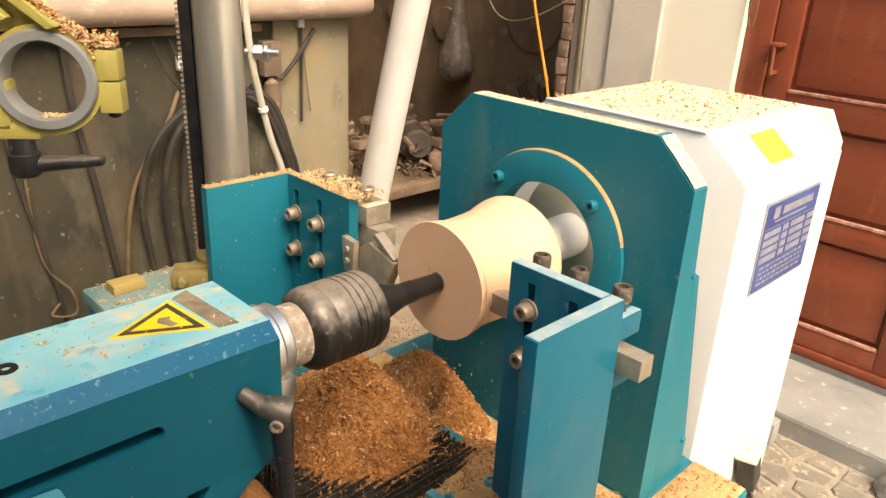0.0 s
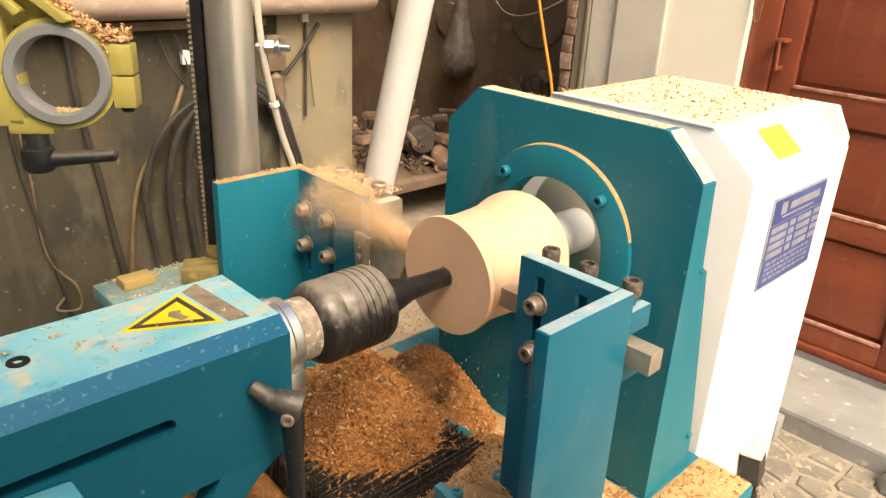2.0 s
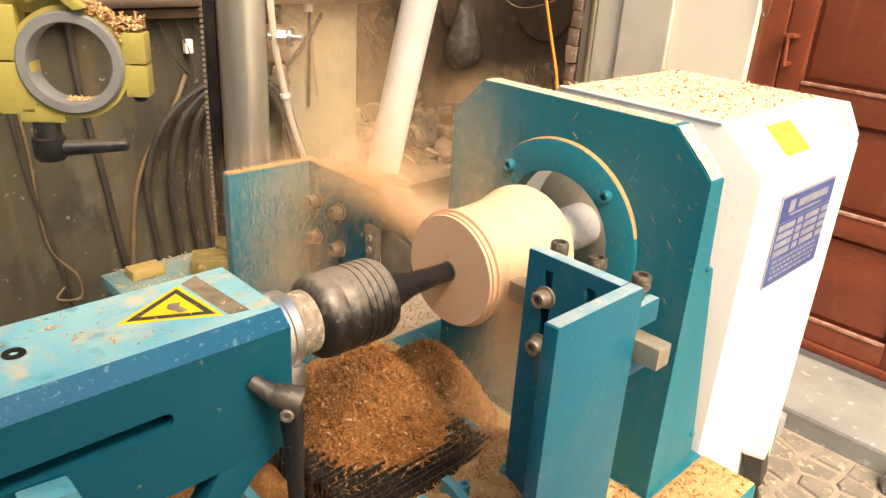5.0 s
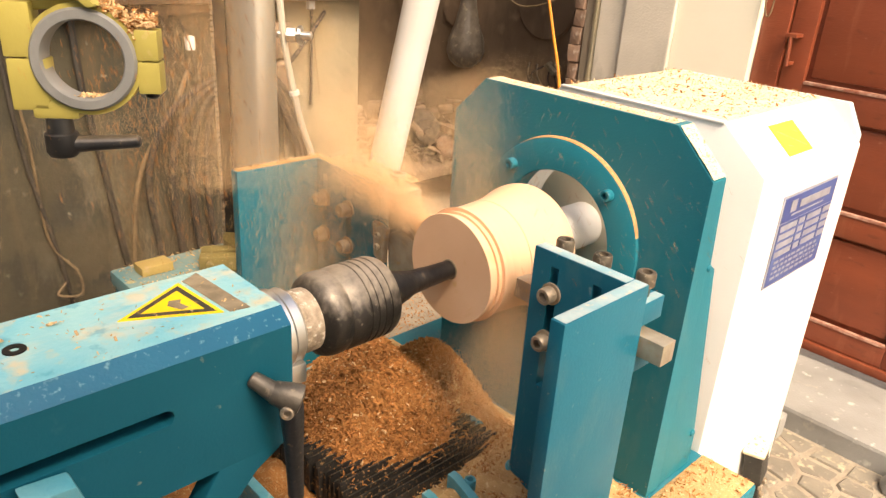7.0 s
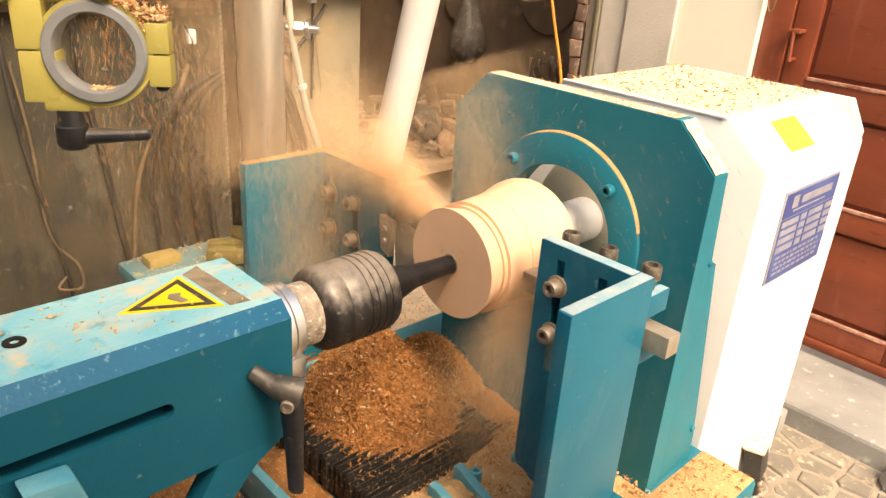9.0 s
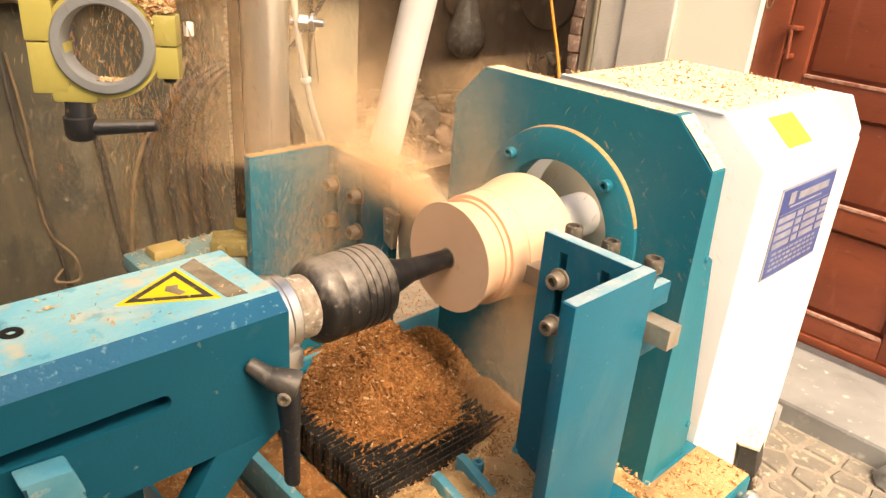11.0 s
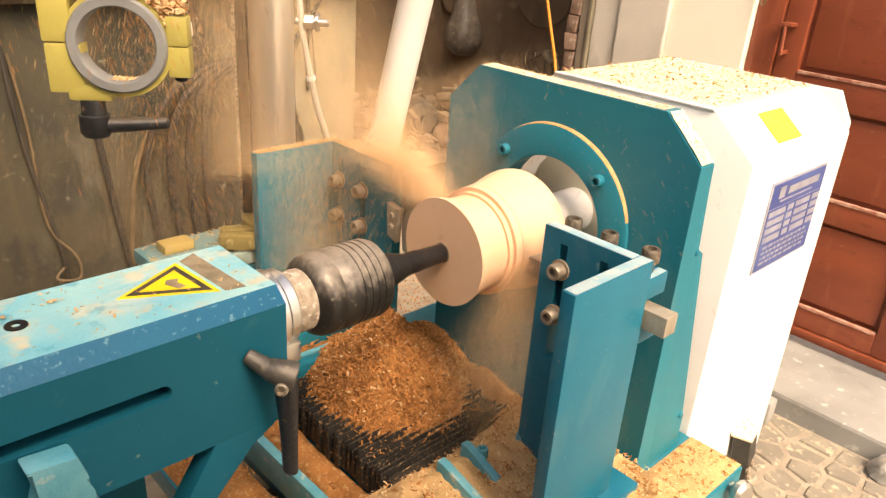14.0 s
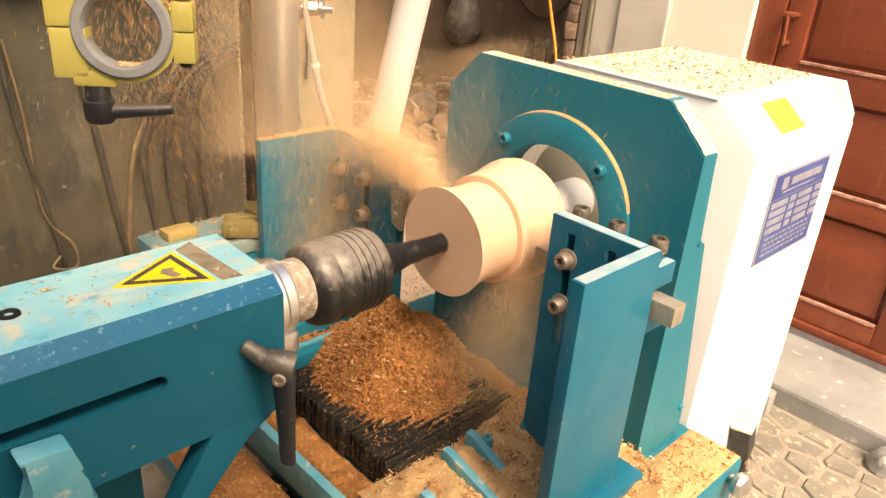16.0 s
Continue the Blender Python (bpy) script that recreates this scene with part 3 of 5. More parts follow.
for i, (px, py) in enumerate(sites):
    poly = cell(i, 0.006) if 0.0 < px < 0.95 and py < 1.03 else None
    if poly:
        cx, cy = sum(p[0] for p in poly) / len(poly), sum(p[1] for p in poly) / len(poly)
        bm = BM()
        h = stone_rng.uniform(-0.003, 0.003)
        lo = [bm.verts.new((x, y, FLOOR - 0.02)) for x, y in poly]
        mid = [bm.verts.new((x, y, FLOOR - 0.006 + h)) for x, y in poly]
        top = [bm.verts.new((x + (cx - x) * 0.12, y + (cy - y) * 0.12, FLOOR + 0.001 + h)) for x, y in poly]
        n = len(poly)
        for a, b in ((lo, mid), (mid, top)):
            for k in range(n):
                bm.faces.new((a[k], a[(k + 1) % n], b[(k + 1) % n], b[k]))
        bm.faces.new(top)
        st = new("paving_stone", finish(bm, paver))
        st.parent = floor

# loose dirt on the yard floor behind the lathe
ob = new("floor_litter", flake_mesh(lambda r: (r.uniform(-1.35, -0.3), r.uniform(0.1, 1.3), FLOOR - 0.003), 9000, 0.0042, 5, chip))
tagged(ob, "scattered brown shavings and grit on the yard floor", "litter", kind="stuff")


# ---- left wall: pipe and cables ----
bm = BM()
lathe(bm, [(0, 0), (0, 0.040), (0.03, 0.046), (1.7, 0.050), (1.72, 0.046), (1.72, 0)], (-1.325, 0.645, 0.300), (0, -1, 0.0), 28)
solo("wall_pipe", bm, old_pipe, "thick dusty pinkish plastic pipe along the concrete wall", "pipe")
ob = new("pipe_dust", flake_mesh(on_line((-1.325, 0.5, 0.351), (-1.325, -0.9, 0.351), 0.018), 700, 0.008, 8, pale_chip))
tagged(ob, "line of shavings lying on the wall pipe", "sawdust", kind="stuff")
bm = BM()
box(bm, -1.378, -1.345, -1.2, 0.25, 0.22, 0.245, 0.004)
solo("cable_tray", bm, junk_wood, "dark narrow batten under the wall pipe", "batten")


def cable(label, pts, r, material, group="cables on the wall"):
    bm = BM()
    tube(bm, pts, r)
    return solo("cable", bm, material, label, "cable", group)


W = -1.362
cable("thin tan wire trailing down the concrete wall", [(W, -0.50, 0.10), (W, -0.48, -0.10), (W, -0.47, -0.37), (W + 0.01, -0.41, -0.48), (W + 0.015, -0.41, -0.55), (W + 0.01, -0.47, -0.54), (W, -0.44, -0.51)], 0.0035, tan_wire)
cable("grey conduit running down the concrete wall", [(W, -0.34, 0.25), (W, -0.33, 0.03), (W, -0.301, -0.185), (W, -0.27, -0.458), (W, -0.22, -0.80)], 0.010, cable_rubber)
cable("thin conduit on the concrete wall", [(W, -0.52, 0.3), (W, -0.50, -0.1), (W, -0.44, -0.5), (W, -0.42, -0.8)], 0.006, cable_rubber)
cable("brown cable hanging from the wall", [(W, -0.03, 0.06), (W + 0.02, -0.09, -0.04), (W, -0.19, -0.206), (W, -0.235, -0.411), (W, -0.26, -0.70)], 0.007, tan_wire)
for k, (dy, r) in enumerate(((0, 0.011), (0.03, 0.012), (-0.035, 0.010), (0.055, 0.010))):
    cable("thick black power cable hanging on the wall", [(W + 0.03, 0.18 + dy, 0.03), (W + 0.05, 0.06 + dy, 0.04), (W + 0.04, -0.06 + dy * 1.5, -0.05), (W + 0.02, -0.11 + dy * 2, -0.22), (W + 0.01, -0.10 + dy * 2, -0.43), (W + 0.01, -0.06 + dy * 2, -0.80)], r, cable_rubber)
for k, dy in enumerate((0, 0.035, 0.07)):
    cable("black cable sagging below the junction box", [(W + 0.03, 0.12 + dy, 0.06), (W + 0.05, 0.22 + dy * 0.6, -0.01), (W + 0.04, 0.29 + dy * 0.4, -0.15), (W + 0.02, 0.33 + dy * 0.5, -0.30), (W + 0.02, 0.34 + dy, -0.8)], 0.010, cable_rubber)
cable("dark wires hanging on the plastered pier", [(W + 0.012, 0.395, 0.24), (W + 0.012, 0.393, 0.10), (W + 0.012, 0.388, -0.08)], 0.005, cable_rubber)
cable("thin frayed wire on the plastered pier", [(W + 0.012, 0.398, 0.20), (W + 0.014, 0.41, 0.06), (W + 0.012, 0.425, -0.05)], 0.0022, tan_wire)
cable("grey cable crossing to the pipe bracket", [(W + 0.03, 0.30, 0.07), (W + 0.03, 0.36, 0.13), (W + 0.02, 0.44, 0.22)], 0.007, cable_rubber)
for k in range(3):
    y = -0.10 + k * 0.05
    cable("thin wire tails below the pipe", [(W + 0.01, y, 0.21), (W + 0.015, y + 0.03, 0.12), (W + 0.01, -0.02 + k * 0.01, 0.05)], 0.003, cable_rubber)
bm = BM()
box(bm, -1.375, -1.335, 0.245, 0.31, 0.08, 0.19, 0.006)
b = thing("junction_box", (-1.37, 0.27, -0.02), "dusty brown electrical box with wires on the wall", "junction box")
part("housing", bm, junk_wood, b)
bm = BM()
lathe(bm, [(0, 0), (0.01, 0.026), (0.05, 0.032), (0.10, 0.022), (0.12, 0)], (-1.345, 0.275, -0.04), (0, 0, 1), 14)
part("plug", bm, junk_wood, b, "caked tan plug")
for y, z in ((0.395, 0.245), (-0.02, 0.14)):
    solo("wall_clip", box(BM(), -1.366, -1.345, y - 0.012, y + 0.012, z - 0.02, z + 0.02, 0.004), pvc, "small white plastic cable clip", "clip", "clips")

# leaning duct and orange cable
bm = BM()
a, b = Vector((-1.043, 0.65, 0.52)), Vector((-1.37, 0.62, -0.813))
lathe(bm, [(0, 0.050), (0, 0.056), (1.0, 0.058), ((b - a).length, 0.058), ((b - a).length, 0.052)], a, b - a, 32)
solo("duct_pipe", bm, pvc, "leaning white plastic dust pipe, scuffed and dusty", "pipe")
cable("orange extension cable hanging over the alcove", [(-1.16, 1.3, 0.42), (-1.134, 1.3, 0.317), (-1.08, 1.3, 0.15), (-1.023, 1.3, -0.03), (-0.98, 1.3, -0.3)], 0.006, orange_wire)
cable("thin sagging wire in the alcove", [(-1.40, 1.3, 0.36), (-1.33, 1.3, 0.26), (-1.239, 1.3, 0.23), (-1.12, 1.3, 0.257), (-1.0, 1.35, 0.33)], 0.003, tan_wire)


# ---- the dark alcove ----
bench = thing("bench", (-2.0, 1.4, FLOOR), "low dark plank bench loaded with scrap", "bench")
part("plank", box(BM(), -2.75, -1.80, 0.75, 2.1, -0.645, -0.60, 0.006), junk_wood, bench)
for y in (0.85, 1.95):
    for x in (-2.65, -1.88):
        part("leg", box(BM(), x - 0.03, x + 0.03, y - 0.03, y + 0.03, FLOOR, -0.645, 0.004), junk_wood, bench)
jr = random.Random(11)
for k in range(84):
    x, y = jr.uniform(-2.65, -1.86), jr.uniform(0.82, 2.0)
    L, r = jr.uniform(0.05, 0.17), jr.uniform(0.012, 0.032)
    z = -0.60 + r + jr.choice((0, 0, 0.05, 0.09, 0.13, 0.17))
    a = jr.uniform(0, 3.14)
    d = Vector((math.cos(a), math.sin(a), jr.uniform(-0.2, 0.2))) * L / 2
    bm = BM()
    if k % 3 == 0:
        box(bm, -L / 2, L / 2, -r, r, -r * 0.7, r * 0.7, 0.004, Matrix.Translation((x, y, z)) @ Euler((0, jr.uniform(-0.2, 0.2), a)).to_matrix().to_4x4())
        solo("wood_offcut", bm, junk_wood, "dusty rough block of scrap wood", "offcut", "scrap on the bench")
    else:
        rod(bm, Vector((x, y, z)) - d, Vector((x, y, z)) + d, r, r * jr.uniform(0.7, 1), 10, 0.003)
        solo("wood_offcut", bm, junk_wood, "dusty round scrap of turned wood", "offcut", "scrap on the bench")
ob = new("scrap_heap", flake_mesh(lambda r: (r.uniform(-2.7, -1.82), r.uniform(0.78, 2.05), -0.598 + abs(r.gauss(0, 0.05))), 900, 0.022, 12, junk_wood, flat=0.7))
tagged(ob, "brown heap of dusty shavings and scrap", "scrap", kind="stuff")
motor = thing("electric_motor", (-2.0, 1.53, -0.60), "old dust-covered electric motor with a pulley", "motor")
bm = BM()
lathe(bm, [(0, 0), (0, 0.075), (0.02, 0.085), (0.16, 0.085), (0.18, 0.07), (0.18, 0)], (-2.14, 1.60, -0.47), (0.86, -0.5, 0), 24)
part("housing", bm, junk_iron, motor)
bm = BM()
lathe(bm, [(0, 0.02), (0, 0.062), (0.012, 0.066), (0.018, 0.05), (0.024, 0.066), (0.036, 0.062), (0.036, 0.025), (0.05, 0.02), (0.05, 0)], (-1.985, 1.51, -0.455), (0.86, -0.5, 0), 24)
part("pulley", bm, junk_iron, motor, "grooved pulley")
part("foot", box(BM(), -2.2, -1.98, 1.48, 1.66, -0.60, -0.555, 0.006), junk_iron, motor)
bm = BM()
bmesh.ops.create_icosphere(bm, subdivisions=3, radius=0.075, matrix=Matrix.Translation((-1.88, 1.60, -0.535)))
for v in bm.verts:
    v.co += v.normal * noise.noise(v.co * 14) * 0.03
    v.co.z = max(v.co.z, -0.598)
solo("stone", bm, brick_mat, "pale rough stone lying on the bench", "stone")
bm = BM()
lathe(bm, [(0, 0), (0.01, 0.05), (0.05, 0.095), (0.10, 0.112), (0.17, 0.105), (0.26, 0.072), (0.36, 0.050), (0.46, 0.036), (0.54, 0.026), (0.55, 0)], (-2.43, 2.20, -0.27), (0, 0, 1), 32)
for v in bm.verts:
    v.co += v.normal * noise.noise(v.co * 16) * 0.022
solo("hanging_bag", bm, bag_film, "dusty plastic bag hanging on the dark wall", "bag")
for x, z, r in ((-1.92, 0.16, 0.20), (-3.0, 0.10, 0.17), (-2.62, 0.05, 0.10)):
    bm = BM()
    lathe(bm, [(0, 0), (0, r), (0.012, r), (0.02, r * 0.96), (0.022, 0)], (x, 2.298, z), (0, -1, 0), 36)
    solo("wooden_disc", bm, dark_wall, "round wooden pattern hanging on the dark wall", "disc", "discs on the wall")
tap = thing("old_tap", (-1.75, 2.20, -0.25), "small pale old fitting on a clutter of wires", "fitting")
bm = BM()
rod(bm, (-1.80, 2.2, -0.14), (-1.74, 2.2, -0.19), 0.022, None, 10, 0.004)
rod(bm, (-1.76, 2.2, -0.13), (-1.72, 2.2, -0.16), 0.016, None, 10, 0.004)
part("valve", bm, render_wall, tap)
for k in range(7):
    bm = BM()
    x = -1.93 + k * 0.045
    tube(bm, [(x, 2.25, -0.30), (x + jr.uniform(-.03, .03), 2.2, -0.22), (x + jr.uniform(-.06, .06), 2.22, -0.16)], 0.005, 6)
    part("wire", bm, junk_iron, tap)
part("shelf", box(BM(), -2.05, -1.55, 2.12, 2.298, -0.33, -0.30, 0.004), junk_wood, tap)


# ---- the lathe: bed and headstock ----
def lathe_base():
    b = thing("lathe_bed", (0, 0, FLOOR), "white and teal steel machine bed covered in sawdust", "machine bed")
    part("cabinet", box(BM(), -0.25, 0.25, -1.9, 0.60, FLOOR, -0.55, 0.01), white_paint, b)
    part("headstock_shelf", box(BM(), -0.44, 0.385, -0.115, 0.196, -0.50, -0.417, 0.008), teal, b, "teal ledge under the headstock")
    for x in (-0.16, 0.16):
        part("rail", box(BM(), x - 0.03, x + 0.03, -1.9, -0.117, -0.55, -0.49, 0.006), dark_steel, b)
    part("dust_layer", crust(BM(), -0.43, 0.380, -0.112, -0.004, -0.417, 0.012, seed=5), mid_dust, b, "layer of pale sawdust")
    part("dust_layer", crust(BM(), 0.275, 0.380, 0.002, 0.194, -0.417, 0.010, seed=6), mid_dust, b, "layer of pale sawdust")
    flake_part("chip_litter", on_rect(0.21, 0.378, -0.11, 0.0, -0.409), 260, 0.0026, 21, chip, b)
    flake_part("chip_litter", on_rect(0.28, 0.378, 0.0, 0.19, -0.411), 260, 0.0026, 22, chip, b)
    bm = BM()
    lathe(bm, [(0, 0), (0, 0.010), (0.012, 0.010), (0.014, 0.019), (0.020, 0.024), (0.030, 0.024), (0.036, 0.017), (0.037, 0)], (0.385, 0.150, -0.437), (0.95, -0.25, 0.1), 22)
    part("knob", bm, steel, b, "bright steel knob")
    return b


lathe_base()


def plate_with_hole(bm, outer, r, y0, y1, seg=64):
    """A plate in the x-z plane between y0 and y1, with a round hole about the axis."""
    angs = sorted([2 * math.pi * i / seg for i in range(seg)] + [math.atan2(z, x) % (2 * math.pi) for x, z in outer])
    angs = [a for i, a in enumerate(angs) if i == 0 or a - angs[i - 1] > 1e-4]
    def edge(a):
        dx, dz = math.cos(a), math.sin(a)
        best = 9
        for (ax, az), (bx, bz) in zip(outer, outer[1:] + outer[:1]):
            ex, ez = bx - ax, bz - az
            den = dx * ez - dz * ex
            if abs(den) > 1e-9:
                t, u = (ax * ez - az * ex) / den, (ax * dz - az * dx) / den
                if t > 0 and -1e-6 <= u <= 1 + 1e-6:
                    best = min(best, t)
        return dx * best, dz * best
    rows = []
    for y in (y0, y1):
        rows.append(([bm.verts.new((edge(a)[0], y, edge(a)[1])) for a in angs], [bm.verts.new((r * math.cos(a), y, r * math.sin(a))) for a in angs]))
    n = len(angs)
    (o0, i0), (o1, i1) = rows
    for k in range(n):
        j = (k + 1) % n
        for q in ((o0[k], o0[j], i0[j], i0[k]), (o1[k], i1[k], i1[j], o1[j]), (o0[k], o1[k], o1[j], o0[j]), (i0[k], i0[j], i1[j], i1[k])):
            bm.faces.new(q)
    return bm


def headstock():
    h = thing("headstock", (0, 0.2, -0.415), "teal lathe headstock with a white sheet-metal cover, sawdust on top", "lathe headstock")
    outer = [(0.27, -0.414), (0.27, 0.170), (0.198, 0.240), (-0.198, 0.240), (-0.27, 0.170), (-0.27, -0.414)]
    bm = plate_with_hole(BM(), outer, 0.120, 0.0, 0.040)
    fp = part("face_plate", bm, teal, h, "thick teal front plate with chamfered corners")
    bm = BM()
    lathe(bm, [(0, 0.118), (0.002, 0.116), (0.007, 0.116), (0.009, 0.118), (0.009, 0.169), (0.007, 0.172), (0, 0.172)], (0, 0.0, 0), (0, -1, 0), 72, closed=True)
    part("flange_ring", bm, teal, h, "raised teal ring round the spindle opening")
    bm = BM()
    arcs = []
    for k in range(49):
        a = radians(16 + 108 * k / 48)
        w = 0.0028 * math.sin(math.pi * k / 48) ** 0.5 + 0.0005
        q = [(0.1722, -0.0003), (0.1722 + w, -0.0003), (0.1722 + w * 0.6, -0.006), (0.1722, -0.0078)]
        arcs.append([bm.verts.new((r * math.cos(a), y, r * math.sin(a))) for r, y in q])
    for a, b in zip(arcs, arcs[1:]):
        for k in range(4):
            bm.faces.new((a[k], a[(k + 1) % 4], b[(k + 1) % 4], b[k]))
    bm.faces.new(arcs[0])
    bm.faces.new(arcs[-1][::-1])
    part("dust_line", bm, mid_dust, h, "line of sawdust on the ring's edge")
    for a in (45, 135, 225, 315):
        bm = BM()
        cap_screw(bm, (0.148 * math.cos(radians(a)), -0.0088, 0.148 * math.sin(radians(a))), (0, -1, 0), 0.0105, 0.014)
        part("bolt", bm, [teal], h, "painted socket bolt")
    for s in (-1, 1):
        bm = BM()
        prism(bm, [(0.040, -0.414), (0.150, -0.414), (0.150, -0.36), (0.075, 0.012), (0.055, 0.02), (0.046, 0.16), (0.040, 0.165)], 0, s * 0.268, s * 0.240, 0.002)
        part("side_rib", bm, teal, h, "tapered teal side rib")
        bm = BM()
        rod(bm, (s * 0.262, 0.052, 0.018), (s * 0.272, 0.052, 0.018), 0.006, None, 12, 0.002)
        part("stud", bm, teal, h)
        part("stud", rod(BM(), (s * 0.262, 0.135, -0.34), (s * 0.272, 0.135, -0.34), 0.007, None, 12, 0.002), teal, h)
    part("spindle_shaft", rod(BM(), (0, 0.105, 0), (0, 0.199, 0), 0.055, None, 32, 0.003), grey_iron, h, "grey spindle shaft behind the plate")
    bm = BM()
    prism(bm, [(0.264, FLOOR + 0.08), (0.264, 0.138), (0.177, 0.2133), (-0.177, 0.2133), (-0.264, 0.138), (-0.264, FLOOR + 0.08)], 1, 0.1995, 0.633, 0.004)
    part("cover", bm, white_paint, h, "white sheet-metal cover with bevelled shoulders")
    bm = BM()
    prism(bm, [(0.255, -0.45), (0.255, 0.152), (0.222, 0.2128), (-0.177, 0.2128), (-0.255, 0.138), (-0.255, -0.45)], 1, 0.6335, 0.655, 0.003)
    part("rear_panel", bm, pale_teal, h, "pale teal rear panel behind the cover")
    part("cover_seam", box(BM(), -0.176, 0.176, 0.196, 0.207, 0.2125, 0.2165, 0.001), white_paint, h)
    part("dust_layer", crust(BM(), -0.175, 0.172, 0.209, 0.628, 0.2133, 0.008, 0.012, seed=9), pale_dust, h, "thick layer of pale sawdust on the cover")
    flake_part("chip_litter", on_rect(-0.17, 0.168, 0.21, 0.625, 0.219), 900, 0.0023, 31, pale_chip, h)
    flake_part("dark_litter", on_rect(-0.17, 0.168, 0.21, 0.625, 0.220), 260, 0.0032, 32, chip, h)
    part("dust_layer", crust(BM(), -0.196, 0.19, 0.003, 0.038, 0.240, 0.005, 0.008, seed=10), pale_dust, h, "sawdust on the plate's top edge")
    flake_part("chip_litter", on_rect(-0.195, 0.19, 0.002, 0.038, 0.243), 420, 0.0015, 33, pale_chip, h)
    bm = BM()
    a, b = Vector((0.200, 0, 0.2385)), Vector((0.268, 0, 0.1725))
    n = Vector((0.07, 0, 0.072)).normalized() * 0.0025
    vs = [bm.verts.new(p) for p in (a + Vector((0, .002, 0)) + n, b + Vector((0, .002, 0)) + n, b + Vector((0, .038, 0)) + n, a + Vector((0, .038, 0)) + n)]
    bm.faces.new(vs)
    bmesh.ops.subdivide_edges(bm, edges=bm.edges, cuts=6, use_grid_fill=True)
    for v in bm.verts:
        v.co += n * (noise.noise(v.co * 60) * 0.7)
    part("dust_layer", bm, pale_dust, h, "dust on the plate's chamfer")
    flake_part("chip_litter", lambda r: a.lerp(b, r.random()) + Vector((0, r.uniform(.004, .037), 0.004)), 80, 0.0014, 34, pale_chip, h)
    # maker's plate on the cover's side: blue print with pale fields
    x = 0.2642
    lab = part("maker_plate", box(BM(), x, x + 0.0025, 0.300, 0.548, -0.097, 0.088, 0.0008), plate_silver, h, "blue and silver maker's plate with unreadable print")
    part("print_field", box(BM(), x + 0.0026, x + 0.0034, 0.306, 0.542, 0.035, 0.083), blue_print, lab, "blue heading")
    part("print_field", box(BM(), x + 0.0026, x + 0.0034, 0.306, 0.542, -0.092, -0.036), blue_print, lab, "blue footer")
    part("print_bar", box(BM(), x + 0.0036, x + 0.0042, 0.375, 0.515, 0.055, 0.070), plate_silver, lab)
    part("print_bar", box(BM(), x + 0.0036, x + 0.0042, 0.335, 0.360, 0.052, 0.075), plate_silver, lab)
    part("print_bar", box(BM(), x + 0.0036, x + 0.0042, 0.345, 0.490, 0.044, 0.047), plate_silver, lab)
    for z in (0.033, 0.016, -0.001, -0.018):
        part("print_bar", box(BM(), x + 0.0026, x + 0.0034, 0.306, 0.542, z - 0.0045, z), blue_print, lab)
    for y in (0.306, 0.388, 0.424, 0.50):
        part("print_bar", box(BM(), x + 0.0027, x + 0.0036, y, y + 0.006, -0.036, 0.033), blue_print, lab)
    pr = random.Random(2)
    for row in range(4):
        y = 0.32
        while y < 0.52:
            w = pr.uniform(0.006, 0.02)
            part("print_bar", box(BM(), x + 0.0036, x + 0.0042, y, y + w, -0.048 - row * 0.011, -0.043 - row * 0.011), plate_silver, lab)
            y += w + 0.006
    # yellow notice on the bevelled shoulder
    t = Vector((0.264 - 0.177, 0, 0.138 - 0.2133))
    nn = Vector((-t.z, 0, t.x)).normalized()
    p0 = Vector((0.177, 0, 0.2133))
    bm = BM()
    vs = []
    for off in (0.0008, 0.0022):
        vs.append([bm.verts.new(p0 + t * u + Vector((0, y, 0)) + nn * off) for u, y in ((0.22, 0.325), (0.22, 0.425), (0.80, 0.425), (0.80, 0.325))])
    lo, hi = vs
    bm.faces.new(lo[::-1])
    bm.faces.new(hi)
    for k in range(4):
        bm.faces.new((lo[k], lo[(k + 1) % 4], hi[(k + 1) % 4], hi[k]))
    note = part("notice", bm, lemon, h, "small yellow notice with faint strokes")
    bm = BM()
    for (u0, y0), (u1, y1) in (((0.35, 0.34), (0.7, 0.41)), ((0.4, 0.40), (0.45, 0.41)), ((0.62, 0.345), (0.66, 0.36))):
        rod(bm, p0 + t * u0 + Vector((0, y0, 0)) + nn * 0.0024, p0 + t * u1 + Vector((0, y1, 0)) + nn * 0.0024, 0.0008, None, 5)
    part("stroke", bm, brown_print, note)
    return h


headstock()
sp = thing("spindle", (0, 0.10, 0), "pale spindle nose holding the workpiece inside the headstock", "spindle")
bm = BM()
lathe(bm, [(0, 0), (0, 0.117), (0.012, 0.117), (0.016, 0.11), (0.016, 0)], (0, 0.104, 0), (0, -1, 0), 48)
part("backplate", bm, mat("spindle_plate", (0.68, 0.62, 0.50), (0.58, 0.52, 0.41), rough=0.5, metal=0.2, scale=9), sp, "dusty beige backplate")
bm = BM()
lathe(bm, [(0, 0), (0, 0.038), (0.003, 0.041), (0.110, 0.041), (0.116, 0.043), (0.154, 0.043), (0.154, 0)], (0, 0.0875, 0), (0, -1, 0), 36)
part("nose", bm, pvc, sp, "smooth white cylinder")

